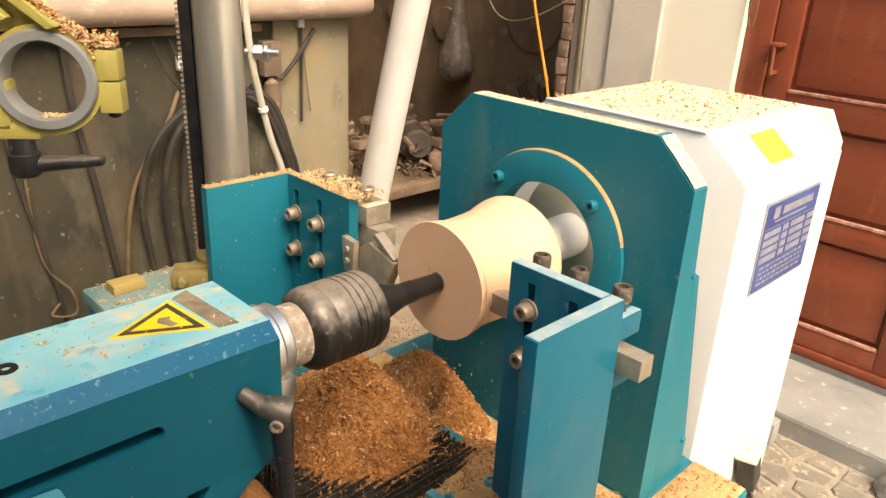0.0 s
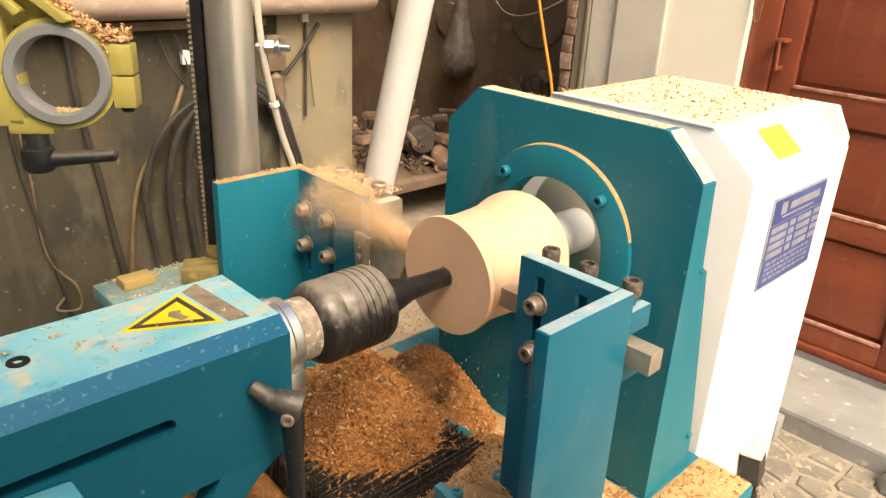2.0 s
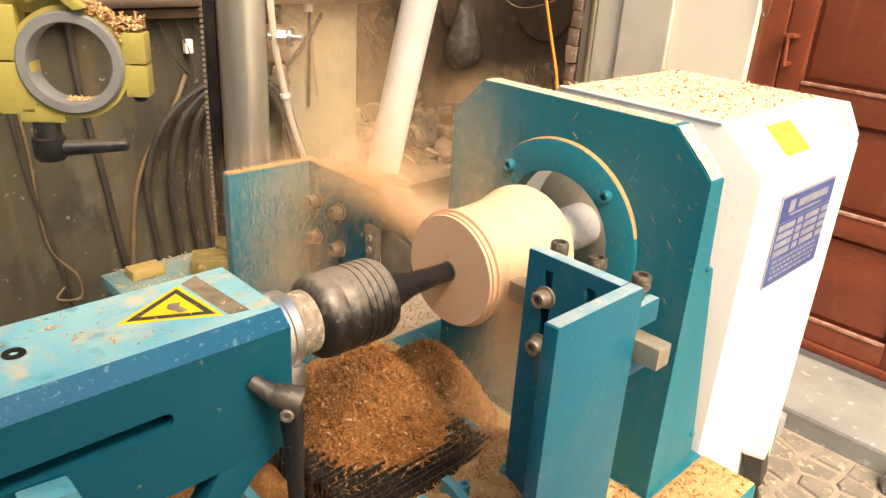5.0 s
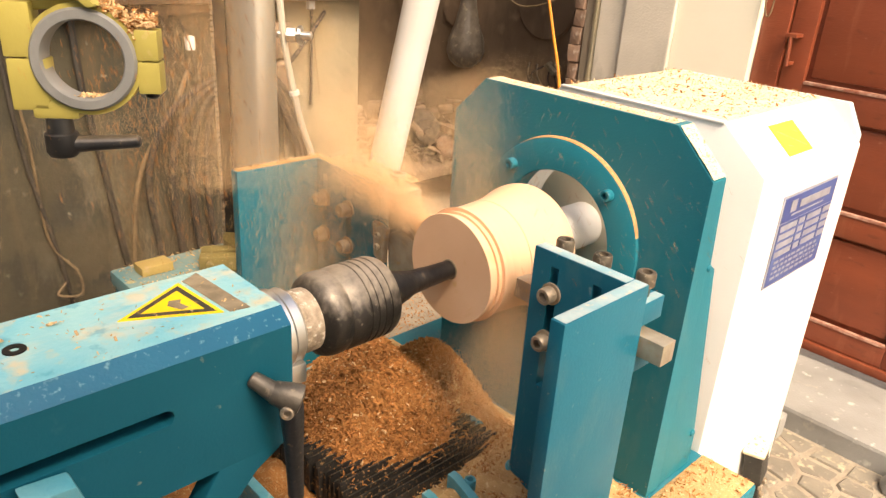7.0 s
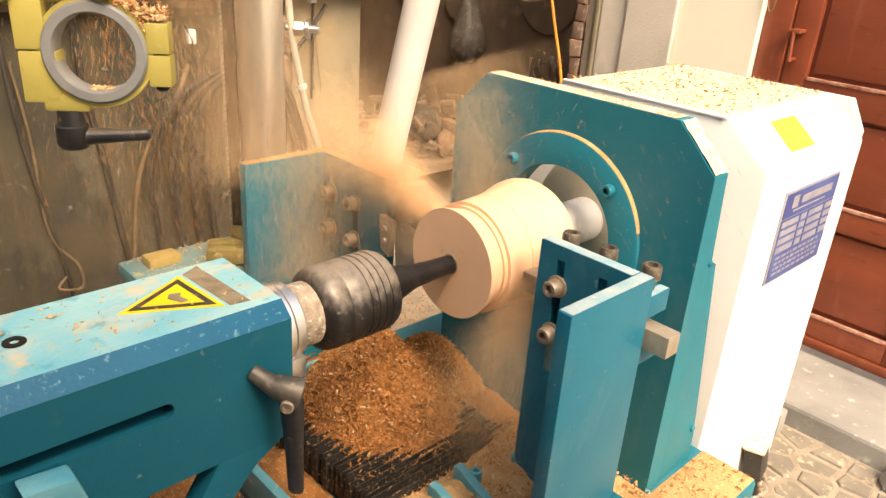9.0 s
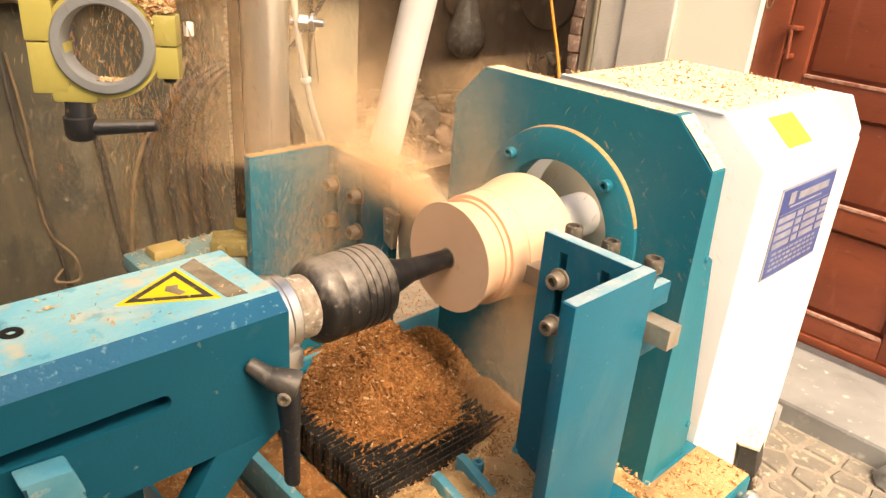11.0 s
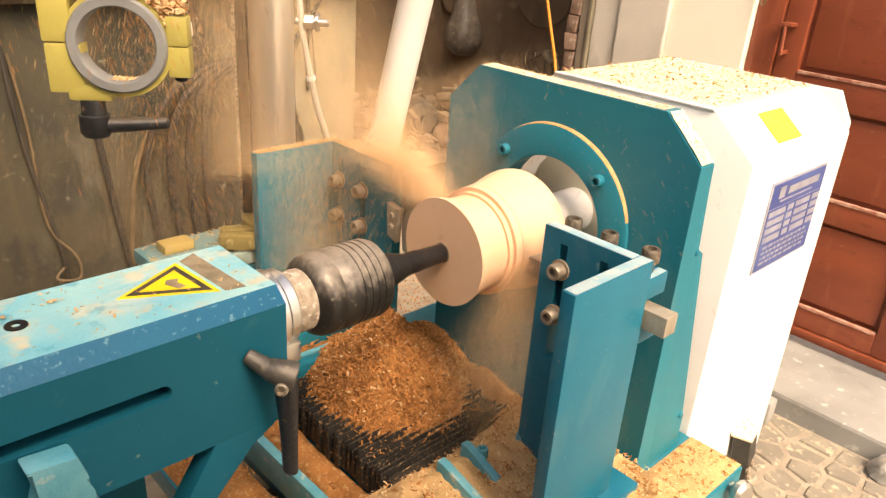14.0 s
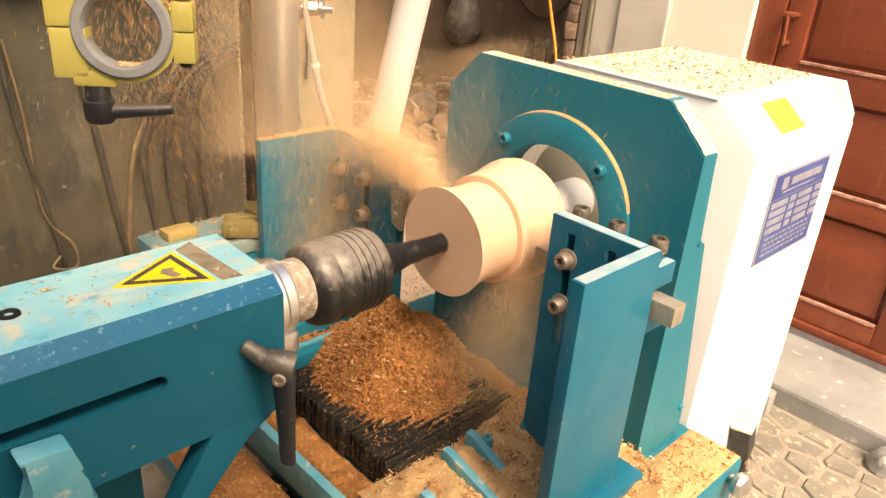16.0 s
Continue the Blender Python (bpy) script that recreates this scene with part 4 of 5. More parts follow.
fb = thing("side_latch", (0.29, 0.47, -0.60), "dusty black latch bracket beside the white cover", "latch")
lm = Matrix.Translation((0.286, 0.470, -0.56)) @ Euler((radians(8), radians(-6), radians(10))).to_matrix().to_4x4()
part("block", box(BM(), -0.020, 0.020, -0.030, 0.030, -0.052, 0.030, 0.005, lm), bench_steel, fb)
part("cap", box(BM(), -0.023, 0.024, -0.034, 0.034, 0.0305, 0.038, 0.003, lm), pale_dust, fb, "sawdust caked on the bracket")
bm = BM()
box(bm, -0.014, 0.014, -0.020, 0.024, -0.120, -0.0525, 0.006, lm)
part("hinge", bm, bench_steel, fb)
for y, z in ((-0.018, -0.062), (0.016, -0.070), (-0.004, -0.094)):
    bm = BM()
    cap_screw(bm, lm @ Vector((0.0145, y, z)), lm.to_3x3() @ Vector((1, 0, 0)), 0.008, 0.008)
    part("bolt", bm, bolt_metal, fb, "worn bright bolt head")
for y0, y1 in ((-0.020, -0.075), (0.020, -0.020)):
    bm = BM()
    rod(bm, (0.288, 0.470 + y0, -0.655), (0.300, 0.470 + y1, FLOOR + 0.004), 0.009, 0.007, 8, 0.002)
    part("strut", bm, grey_iron, fb, "thin grey strut down to the floor")
bm = BM()
box(bm, 0.12, 0.175, 0.955, 1.005, FLOOR, FLOOR + 0.075, 0.01)
solo("stone_block", bm, cement, "small cement block beside the step", "block")
bm = BM()
bmesh.ops.create_icosphere(bm, subdivisions=3, radius=0.044, matrix=Matrix.Translation((0.50, 1.00, FLOOR + 0.018)))
for v in bm.verts:
    v.co += v.normal * noise.noise(v.co * 34) * 0.024
    v.co.z = max(v.co.z, FLOOR)
solo("round_stone", bm, cement, "round pale stone lying by the step", "stone")


# ---- tailstock ----
def tailstock():
    t = thing("tailstock", (0, -0.9, -0.49), "blue-teal lathe tailstock with dusty top and warning sticker", "lathe tailstock")
    y0, y1 = -1.55, -0.603
    bm = BM()
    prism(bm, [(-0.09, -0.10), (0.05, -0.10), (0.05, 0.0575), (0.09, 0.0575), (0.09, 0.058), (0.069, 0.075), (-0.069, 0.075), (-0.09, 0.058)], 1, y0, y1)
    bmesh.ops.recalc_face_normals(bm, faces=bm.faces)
    # Tone by slope: top paint holds dust and painted skylight, bevel a bluer tone.
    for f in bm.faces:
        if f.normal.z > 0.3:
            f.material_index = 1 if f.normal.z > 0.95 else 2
    part("body", bm, [blue_teal, top_dust_skylit, edge_paint], t, "box-shaped body with bevelled top edges")
    bm = BM()
    for a, b, c, d in ((y0, y1, 0.006, 0.0574), (y0, y1, -0.10, -0.013), (-0.748, y1, -0.013, 0.006), (y0, -0.93, -0.013, 0.006)):
        box(bm, 0.05, 0.09, a, b, c, d)
    for k in range(6):
        a0, a1 = math.pi / 2 * k / 6, math.pi / 2 * (k + 1) / 6
        for s in (1, -1):
            q = [(-0.748, -0.0035 + s * 0.0095), (-0.7575 + 0.0095 * math.sin(a0), -0.0035 + s * 0.0095 * math.cos(a0)), (-0.7575 + 0.0095 * math.sin(a1), -0.0035 + s * 0.0095 * math.cos(a1))]
            prism(bm, q, 0, 0.05, 0.09)
    bmesh.ops.remove_doubles(bm, verts=bm.verts, dist=1e-5)
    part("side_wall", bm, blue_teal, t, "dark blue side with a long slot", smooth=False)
    leg = [(-0.604, -0.10), (-0.625, -0.104), (-0.656, -0.122), (-0.716, -0.19), (-0.775, -0.28), (-0.84, -0.40), (-1.0, -0.40), (-0.88, -0.36), (-0.80, -0.262), (-0.748, -0.172), (-0.703, -0.10)]
    for x0, x1 in ((0.062, 0.09), (-0.09, -0.062)):
        bm = BM()
        prism(bm, leg, 0, x0, x1, 0.002)
        part("leg", bm, blue_teal, t, "swept blue leg plate")
        part("leg", box(BM(), x0, x1, -1.5, -1.25, -0.40, -0.10, 0.002), blue_teal, t)
    # Panel added to close the gap between the legs and keep it dark.
    part("gap_shade_panel", box(BM(), -0.058, -0.034, -1.50, -0.745, -0.40, -0.101, 0.002), blue_teal, t, "inner panel added to keep the gap between the legs dark")
    part("base", box(BM(), -0.13, 0.13, -1.52, -0.82, -0.49, -0.40, 0.006), blue_teal, t)
    bm = BM()
    prism(bm, [(-0.905, -0.012), (-0.858, -0.016), (-0.850, -0.045), (-0.852, -0.062), (-0.842, -0.085), (-0.84, -0.115), (-0.86, -0.15), (-0.93, -0.15), (-0.91, -0.09), (-0.893, -0.05)], 0, 0.091, 0.121, 0.004)
    part("side_bracket", bm, teal_dusty, t, "pale blue worn side bracket")
    bm = BM()
    lathe(bm, [(-0.010, 0), (-0.010, 0.004), (0.0012, 0.0045), (0.0012, 0.011), (0.0, 0.0115)], (-0.003, -0.864, 0.0755), (0, 0, 1), 20)
    part("screw_hole", bm, black_steel, t, "dark socket screw in the top")
    flake_part("chip_litter", on_rect(-0.065, 0.065, -1.0, -0.62, 0.0765), 120, 0.0016, 41, pale_chip, t)
    flake_part("chip_litter", lambda r: (r.choice((-0.055, -0.03, 0.0, 0.03)) + r.gauss(0, .006), r.choice((-0.95, -0.88, -0.82, -0.79)) + r.gauss(0, .01), 0.0765), 26, 0.0034, 42, pale_chip, t)
    # warning triangle
    A, B, C = Vector((-0.050, -0.672, 0)), Vector((0.000, -0.764, 0)), Vector((0.048, -0.663, 0))
    G = (A + B + C) / 3
    def tri(k, z0, z1):
        bm = BM()
        prism(bm, [((G + (p - G) * k).x, (G + (p - G) * k).y) for p in (A, B, C)], 2, z0, z1)
        return bm
    s = part("sticker", tri(1.0, 0.0751, 0.0758), yellow, t, "worn yellow and black warning triangle")
    part("border", tri(0.84, 0.0758, 0.0762), ink, s, "black border")
    part("field", tri(0.60, 0.0762, 0.0766), yellow, s, "yellow field")
    bm = BM()
    g = G + Vector((0.004, 0.004, 0))
    prism(bm, [(g.x - 0.014, g.y - 0.006), (g.x - 0.004, g.y - 0.012), (g.x + 0.014, g.y - 0.003), (g.x + 0.012, g.y + 0.006), (g.x - 0.002, g.y + 0.002), (g.x - 0.010, g.y + 0.007)], 2, 0.0766, 0.0769)
    part("symbol", bm, brown_print, s, "worn dark symbol")
    bm = BM()
    prism(bm, [(-0.052, -0.666), (-0.064, -0.642), (0.054, -0.634), (0.050, -0.658)], 2, 0.0751, 0.0756)
    part("sticker_text", bm, brown_print, t, "worn brown text strip, unreadable")
    # quill and live centre body
    bm = BM()
    lathe(bm, [(0, 0), (0, 0.053), (0.006, 0.055), (0.030, 0.055), (0.034, 0.052), (0.046, 0.052), (0.050, 0.048), (0.050, 0)], (0, -0.603, 0), (0, 1, 0), 40)
    q = part("quill", bm, steel, t, "bright steel quill collar")
    bm = BM()
    lathe(bm, [(0, 0), (0, 0.044), (0.030, 0.043), (0.030, 0)], (0, -0.553, 0), (0, 1, 0), 32)
    part("packing", bm, caked, q, "dust-caked sleeve")
    part("clamp_key", box(BM(), 0.02, 0.050, -0.585, -0.556, -0.060, -0.030, 0.004), steel, q)
    bm = BM()
    P = [(0, 0), (0, 0.040), (0.004, 0.047), (0.009, 0.0545), (0.016, 0.0578), (0.024, 0.0588), (0.034, 0.0585), (0.037, 0.0565), (0.040, 0.0565), (0.043, 0.0585), (0.062, 0.0588)]
    for k in range(4):
        h = 0.064 + k * 0.0115
        P += [(h, 0.0588), (h + 0.0010, 0.0575), (h + 0.0036, 0.0574), (h + 0.0046, 0.0588)]
    P += [(0.112, 0.0585), (0.120, 0.0550), (0.125, 0.046), (0.127, 0.030), (0.127, 0)]
    lathe(bm, P, (0, -0.524, 0), (0, 1, 0), 48)
    part("live_centre_body", bm, centre_steel, t, "dusty black grooved live centre body")
    # clamping lever
    bm = BM()
    rod(bm, (0.088, -0.656, 0.006), (0.113, -0.640, -0.008), 0.0095, 0.012, 16, 0.002)
    hub = Vector((0.108, -0.644, -0.006))
    d = Vector((0.62, 0.72, -0.32))
    lathe(bm, [(0, 0), (0, 0.010), (0.004, 0.0135), (0.014, 0.0155), (0.030, 0.0185), (0.036, 0.0178), (0.038, 0.010), (0.031, 0.0085), (0.033, 0)], hub, d, 24)
    part("clamp_lever_hub", bm, lever_steel, t, "worn steel lever hub")
    bm = BM()
    c = Vector((0.124, -0.628, -0.024))
    vs = []
    for k, (dz, w, d) in enumerate(((0.010, 0.011, 0.009), (0.0, 0.0150, 0.013), (-0.016, 0.0145, 0.012), (-0.045, 0.0125, 0.009), (-0.085, 0.0110, 0.008), (-0.132, 0.0100, 0.007), (-0.138, 0.008, 0.005))):
        p = c + Vector((0.0, 0.006 * (k / 6), dz))
        vs.append([bm.verts.new(p + Vector((math.cos(a) * w * 0.73, math.cos(a) * w * 0.68, 0)) + Vector((0.68, -0.73, 0)) * math.sin(a) * d) for a in [2 * math.pi * i / 12 for i in range(12)]])
    for a, b in zip(vs, vs[1:]):
        for i in range(12):
            bm.faces.new((a[i], a[(i + 1) % 12], b[(i + 1) % 12], b[i]))
    bm.faces.new(vs[0])
    bm.faces.new(vs[-1][::-1])
    part("clamp_lever", bm, lever_plastic, t, "black lever arm pointing down")
    bm = BM()
    cap_screw(bm, c + Vector((0.0095, -0.0095, 0.001)), (0.72, -0.69, 0.05), 0.0080, 0.006)
    part("lever_screw", bm, bolt_metal, t, "worn steel socket screw")
    return t


tailstock()


# ---- the carriage, which travels along the axis ----
BELL_Z0, BELL_Z1 = -0.375, -0.315


def carriage():
    c = thing("carriage", (0, -0.35, -0.49), "teal lathe carriage with black bellows, half buried in sawdust", "lathe carriage")
    part("saddle", box(BM(), -0.62, 0.40, -0.555, -0.125, -0.485, -0.385, 0.008), teal, c, "wide teal saddle plate")
    part("front_strip", box(BM(), -0.62, 0.36, -0.575, -0.557, -0.43, -0.365, 0.004), teal_dusty, c, "teal edge strip")
    part("dust_bank", box(BM(), 0.094, 0.395, -0.552, -0.128, -0.3845, -0.340, 0.006), mid_dust, c, "bank of packed sawdust")
    part("dust_layer", crust(BM(), 0.060, 0.398, -0.556, -0.124, -0.340, 0.030, 0.010, seed=12), mid_dust, c, "deep layer of sawdust on the saddle")
    part("dust_layer", crust(BM(), -0.36, 0.06, -0.556, -0.492, -0.385, 0.030, 0.008, seed=13), sawdust, c, "sawdust in front of the bellows")
    flake_part("chip_litter", on_rect(0.065, 0.39, -0.55, -0.13, -0.326), 2400, 0.0028, 51, pale_chip, c)
    flake_part("dark_litter", on_rect(0.065, 0.39, -0.55, -0.13, -0.325), 1500, 0.0030, 52, chip, c)
    part("front_ledge", box(BM(), -0.60, 0.34, -0.70, -0.577, -0.50, -0.45, 0.006), teal, c)
    part("dust_layer", crust(BM(), -0.55, 0.33, -0.695, -0.58, -0.45, 0.03, 0.014, seed=14), sawdust, c, "sawdust on the front ledge")
    flake_part("chip_litter", on_rect(-0.50, 0.32, -0.69, -0.58, -0.435), 1000, 0.0032, 53, chip, c)
    # the bellows: folds that run along y
    fr = random.Random(17)
    n = 25
    x0, x1 = -0.250, 0.078
    for k in range(n):
        a = x0 + (x1 - x0) * k / n
        top = BELL_Z1 + fr.uniform(-0.004, 0.004)
        w = (x1 - x0) / n
        bm = BM()
        prism(bm, [(a, BELL_Z0), (a + w * 0.98, BELL_Z0), (a + w * 0.60, top), (a + w * 0.40, top)], 1, -0.497 + fr.uniform(-0.004, 0.004), -0.205)
        part("bellows_fold", bm, rubber, c)
    flake_part("chip_litter", on_rect(-0.23, 0.045, -0.485, -0.21, -0.316), 420, 0.0028, 56, chip, c)
    part("bellows_frame", box(BM(), -0.276, -0.252, -0.492, -0.20, -0.384, -0.295, 0.004), teal, c, "teal end frame of the bellows")
    bm = BM()
    box(bm, -0.300, -0.289, -0.505, -0.300, -0.384, -0.302, 0.0015)
    part("side_bracket", bm, teal_dusty, c, "upright teal guide strip")
    part("side_bracket", box(BM(), -0.352, -0.341, -0.470, -0.270, -0.384, -0.292, 0.0015), teal, c, "upright teal guide strip")
    part("dust_layer", crust(BM(), -0.340, -0.301, -0.49, -0.28, -0.326, 0.016, 0.008, seed=29), sawdust, c, "sawdust between the guide strips")
    for x, y, L in ((0.094, -0.358, 0.085), (0.100, -0.418, 0.115), (0.150, -0.510, 0.060)):
        bm = BM()
        prism(bm, [(x, -0.345), (x, -0.300), (x + 0.014, -0.300), (x + L, -0.326), (x + L, -0.345)], 1, y, y + 0.015, 0.001)
        part("stop_wedge", bm, teal_dusty, c, "teal wedge standing out of the sawdust")
    for x, y in ((0.122, -0.335), (0.138, -0.255)):
        bm = BM()
        cap_screw(bm, (x, y, -0.325), (0, 0, 1), 0.010, 0.022)
        part("bolt", bm, teal_dusty, c)
    return c


def column_slide():
    c = thing("column_slide", (-0.53, -0.40, -0.384), "teal slide with a tall chromed column and rack", "column")
    part("pedestal", box(BM(), -0.585, -0.455, -0.605, -0.28, -0.384, -0.160, 0.008), teal, c)
    part("cover", box(BM(), -0.590, -0.452, -0.610, -0.275, -0.159, -0.129, 0.008), cover_film, c, "dusty grey-green cover plate")
    flake_part("chip_litter", on_rect(-0.585, -0.46, -0.605, -0.42, -0.127), 300, 0.0025, 55, pale_chip, c)
    part("lug", box(BM(), -0.56, -0.52, -0.575, -0.515, -0.129, -0.111, 0.004), lug_paint, c, "small dusty yellow lug")
    bm = BM()
    lathe(bm, [(0, 0.043), (0, 0.066), (0.006, 0.070), (0.040, 0.070), (0.046, 0.064), (0.046, 0.043)], (-0.500, -0.345, -0.129), (0, 0, 1), 36, closed=True)
    for k in (-1, 1):
        box(bm, -0.062, 0.03, k * 0.017 - 0.013, k * 0.017 + 0.013, 0.002, 0.034, 0.006, Matrix.Translation((-0.470, -0.418, -0.129)) @ Matrix.Rotation(radians(58), 4, "Z"))
    rod(bm, (-0.528, -0.430, -0.109), (-0.452, -0.477, -0.109), 0.009, None, 12, 0.002)
    part("column_clamp", bm, dark_olive, c, "yellow split clamp at the column's foot")
    col = part("column", rod(BM(), (-0.500, -0.345, -0.128), (-0.500, -0.345, 1.05), 0.042, None, 40, 0.003), chrome, c, "tall chromed steel column")
    bm = BM()
    rm = Matrix.Translation((-0.534, -0.386, 0)) @ Matrix.Rotation(radians(46), 4, "Z")
    box(bm, -0.010, 0.010, -0.010, 0.010, -0.128, 1.05, 0.001, rm)
    part("rack", bm, black_steel, col, "black rack bar")
    bm = BM()
    for k in range(95):
        z = -0.09 + k * 0.0095
        box(bm, -0.016, -0.0102, -0.009, 0.009, z, z + 0.005, 0, rm)
    ob = part("rack_teeth", bm, bolt_metal, col, "dusty rack teeth", smooth=False)
    tagged(ob, kind="stuff")
    bm = BM()
    tube(bm, [(-0.463, -0.321, 0.62), (-0.461, -0.313, 0.42), (-0.459, -0.305, 0.30), (-0.457, -0.292, 0.22), (-0.452, -0.276, 0.14), (-0.441, -0.253, 0.05), (-0.43, -0.235, -0.10)], 0.0062)
    hz = part("air_hose", bm, hose, c, "milky plastic air hose")
    bm = BM()
    lathe(bm, [(-0.004, 0.006), (-0.004, 0.0095), (0.004, 0.0095), (0.004, 0.006)], (-0.4555, -0.287, 0.195), (0.05, 0.2, -0.97), 14, closed=True)
    part("clip_ring", bm, pvc, hz)
    bm = BM()
    d = Vector((0.69, 0.72, 0)).normalized()
    p = Vector((-0.468, -0.312, 0.30))
    rod(bm, p, p + d * 0.062, 0.007, None, 12, 0.002)
    lathe(bm, [(0.018, 0), (0.018, 0.014), (0.034, 0.014), (0.034, 0)], p, d, 6)
    lathe(bm, [(0.038, 0), (0.038, 0.017), (0.044, 0.017), (0.044, 0)], p, d, 16)
    part("hose_fitting", bm, steel, c, "bright threaded fitting with nuts")
    return c


def steady_rest():
    s = thing("steady_rest", (-0.35, -0.68, 0.22), "yellow-green cast steady rest with a grey ring, shavings on top", "steady rest")
    ctr, ax = Vector((-0.352, -0.680, 0.298)), Vector((0.83, -0.56, 0.03)).normalized()
    side, up = Vector((0.56, 0.83, 0)).normalized(), Vector((0, 0, 1))
    bm = BM()
    lathe(bm, [(-0.018, 0.052), (-0.018, 0.064), (-0.014, 0.068), (0.016, 0.068), (0.020, 0.065), (0.020, 0.054), (0.017, 0.052)], ctr, ax, 64, closed=True)
    part("bearing_ring", bm, grey_iron, s, "grey machined steel ring")
    bm = BM()
    lathe(bm, [(-0.022, 0.067), (-0.022, 0.074), (0.012, 0.074), (0.012, 0.067)], ctr, ax, 56, closed=True)
    part("ring_housing", bm, olive, s)
    fr = Matrix((side.to_4d(), (-ax).to_4d(), up.to_4d(), (0, 0, 0, 1))).transposed()
    for v in range(4):
        fr[3][v] = 1.0 if v == 3 else 0.0
    fr = Matrix.Translation(ctr) @ fr.to_3x3().to_4x4()
    def block(name, x0, x1, z0, z1, d0=-0.014, d1=0.026, bev=0.006, m=olive, label=""):
        part(name, box(BM(), x0, x1, d0, d1, z0, z1, bev, fr), m, s, label)
    block("clamp_lug", 0.066, 0.096, 0.0008, 0.042, bev=0.003)
    block("clamp_lug", 0.066, 0.096, -0.044, -0.0008, bev=0.003)
    block("clamp_lug", -0.100, -0.060, 0.0008, 0.072, bev=0.003)
    block("clamp_lug", -0.098, -0.050, -0.070, -0.0008, bev=0.003)
    block("lower_lug", -0.075, -0.015, -0.082, -0.056)
    bm = BM()
    rod(bm, fr @ Vector((0.080, 0.006, -0.044)), fr @ Vector((0.080, 0.006, -0.052)), 0.009, None, 12, 0.002)
    part("bolt", bm, black_steel, s)
    # ribbed arm that climbs away from the ring
    bm = BM()
    prism(bm, [(-0.005, 0.066), (0.012, 0.080), (-0.06, 0.145), (-0.15, 0.26), (-0.26, 0.34), (-0.30, 0.28), (-0.20, 0.17), (-0.115, 0.055)], 1, 0.004, 0.020, 0.003)
    bmesh.ops.transform(bm, matrix=fr, verts=bm.verts)
    part("arm_web", bm, olive, s, "flat web of the cast arm")
    for pts in ([(0.030, 0.072), (-0.06, 0.150), (-0.15, 0.265), (-0.26, 0.345), (-0.272, 0.330), (-0.16, 0.250), (-0.068, 0.138), (0.015, 0.068)],
                [(-0.112, 0.058), (-0.20, 0.172), (-0.30, 0.285), (-0.288, 0.297), (-0.186, 0.185), (-0.094, 0.068)],
                [(-0.040, 0.075), (-0.11, 0.148), (-0.19, 0.245), (-0.182, 0.252), (-0.10, 0.158), (-0.030, 0.082)]):
        bm = BM()
        prism(bm, pts, 1, -0.026, 0.026, 0.003)
        bmesh.ops.transform(bm, matrix=fr, verts=bm.verts)
        part("arm_rib", bm, olive, s)
    # locking handle below
    bm = BM()
    k = fr @ Vector((-0.046, 0.0, -0.080))
    lathe(bm, [(0, 0), (0, 0.017), (0.022, 0.018), (0.024, 0.022), (0.050, 0.022), (0.056, 0.018), (0.058, 0)], k, (0, 0, -1), 20)
    hd = part("lock_knob", bm, black_plastic, s, "black locking knob")
    bm = BM()
    a = k + Vector((0, 0, -0.040))
    rod(bm, a + side * 0.012, a + side * 0.105 + Vector((0, 0, 0.006)), 0.012, 0.0085, 14, 0.003)
    part("lock_lever", bm, lever_plastic, hd, "black lever arm")
    # shavings
    def pile(r):
        a = radians(r.uniform(20, 88))
        q = Vector((math.cos(a) * 0.073, r.uniform(-0.012, 0.02), math.sin(a) * 0.073 + abs(r.gauss(0, 0.006))))
        if r.random() < 0.3:
            q = Vector((r.uniform(0.058, 0.092), r.uniform(-0.012, 0.024), 0.046 + abs(r.gauss(0, 0.006))))
        if r.random() < 0.35:
            t = r.random()
            q = Vector((0.02 - 0.15 * t, r.uniform(-0.02, 0.022), 0.080 + 0.145 * t + abs(r.gauss(0, 0.005))))
        return fr @ q
    flake_part("shaving_litter", pile, 2600, 0.0030, 61, pale_chip, s, "curly tan shavings")
    flake_part("dark_litter", pile, 1300, 0.0030, 63, chip, s, "curly brown shavings")
    flake_part("shaving_litter", lambda r: fr @ Vector((r.gauss(0.0, 0.016), r.uniform(-0.012, 0.014), -0.050)), 90, 0.003, 62, pale_chip, s)
    return s


def slotted_plate(bm, xs, z0, z1, s0, s1, y0, y1):
    """An upright plate in the x-z plane, cut by upright slots: xs are its edges in turn solid, slot, solid..."""
    for k, (a, b) in enumerate(zip(xs, xs[1:])):
        if k % 2 == 0:
            box(bm, a, b, y0, y1, z0, z1)
        else:
            box(bm, a, b, y0, y1, z0, s0)
            box(bm, a, b, y0, y1, s1, z1)
    bmesh.ops.remove_doubles(bm, verts=bm.verts, dist=1e-5)
    return bm


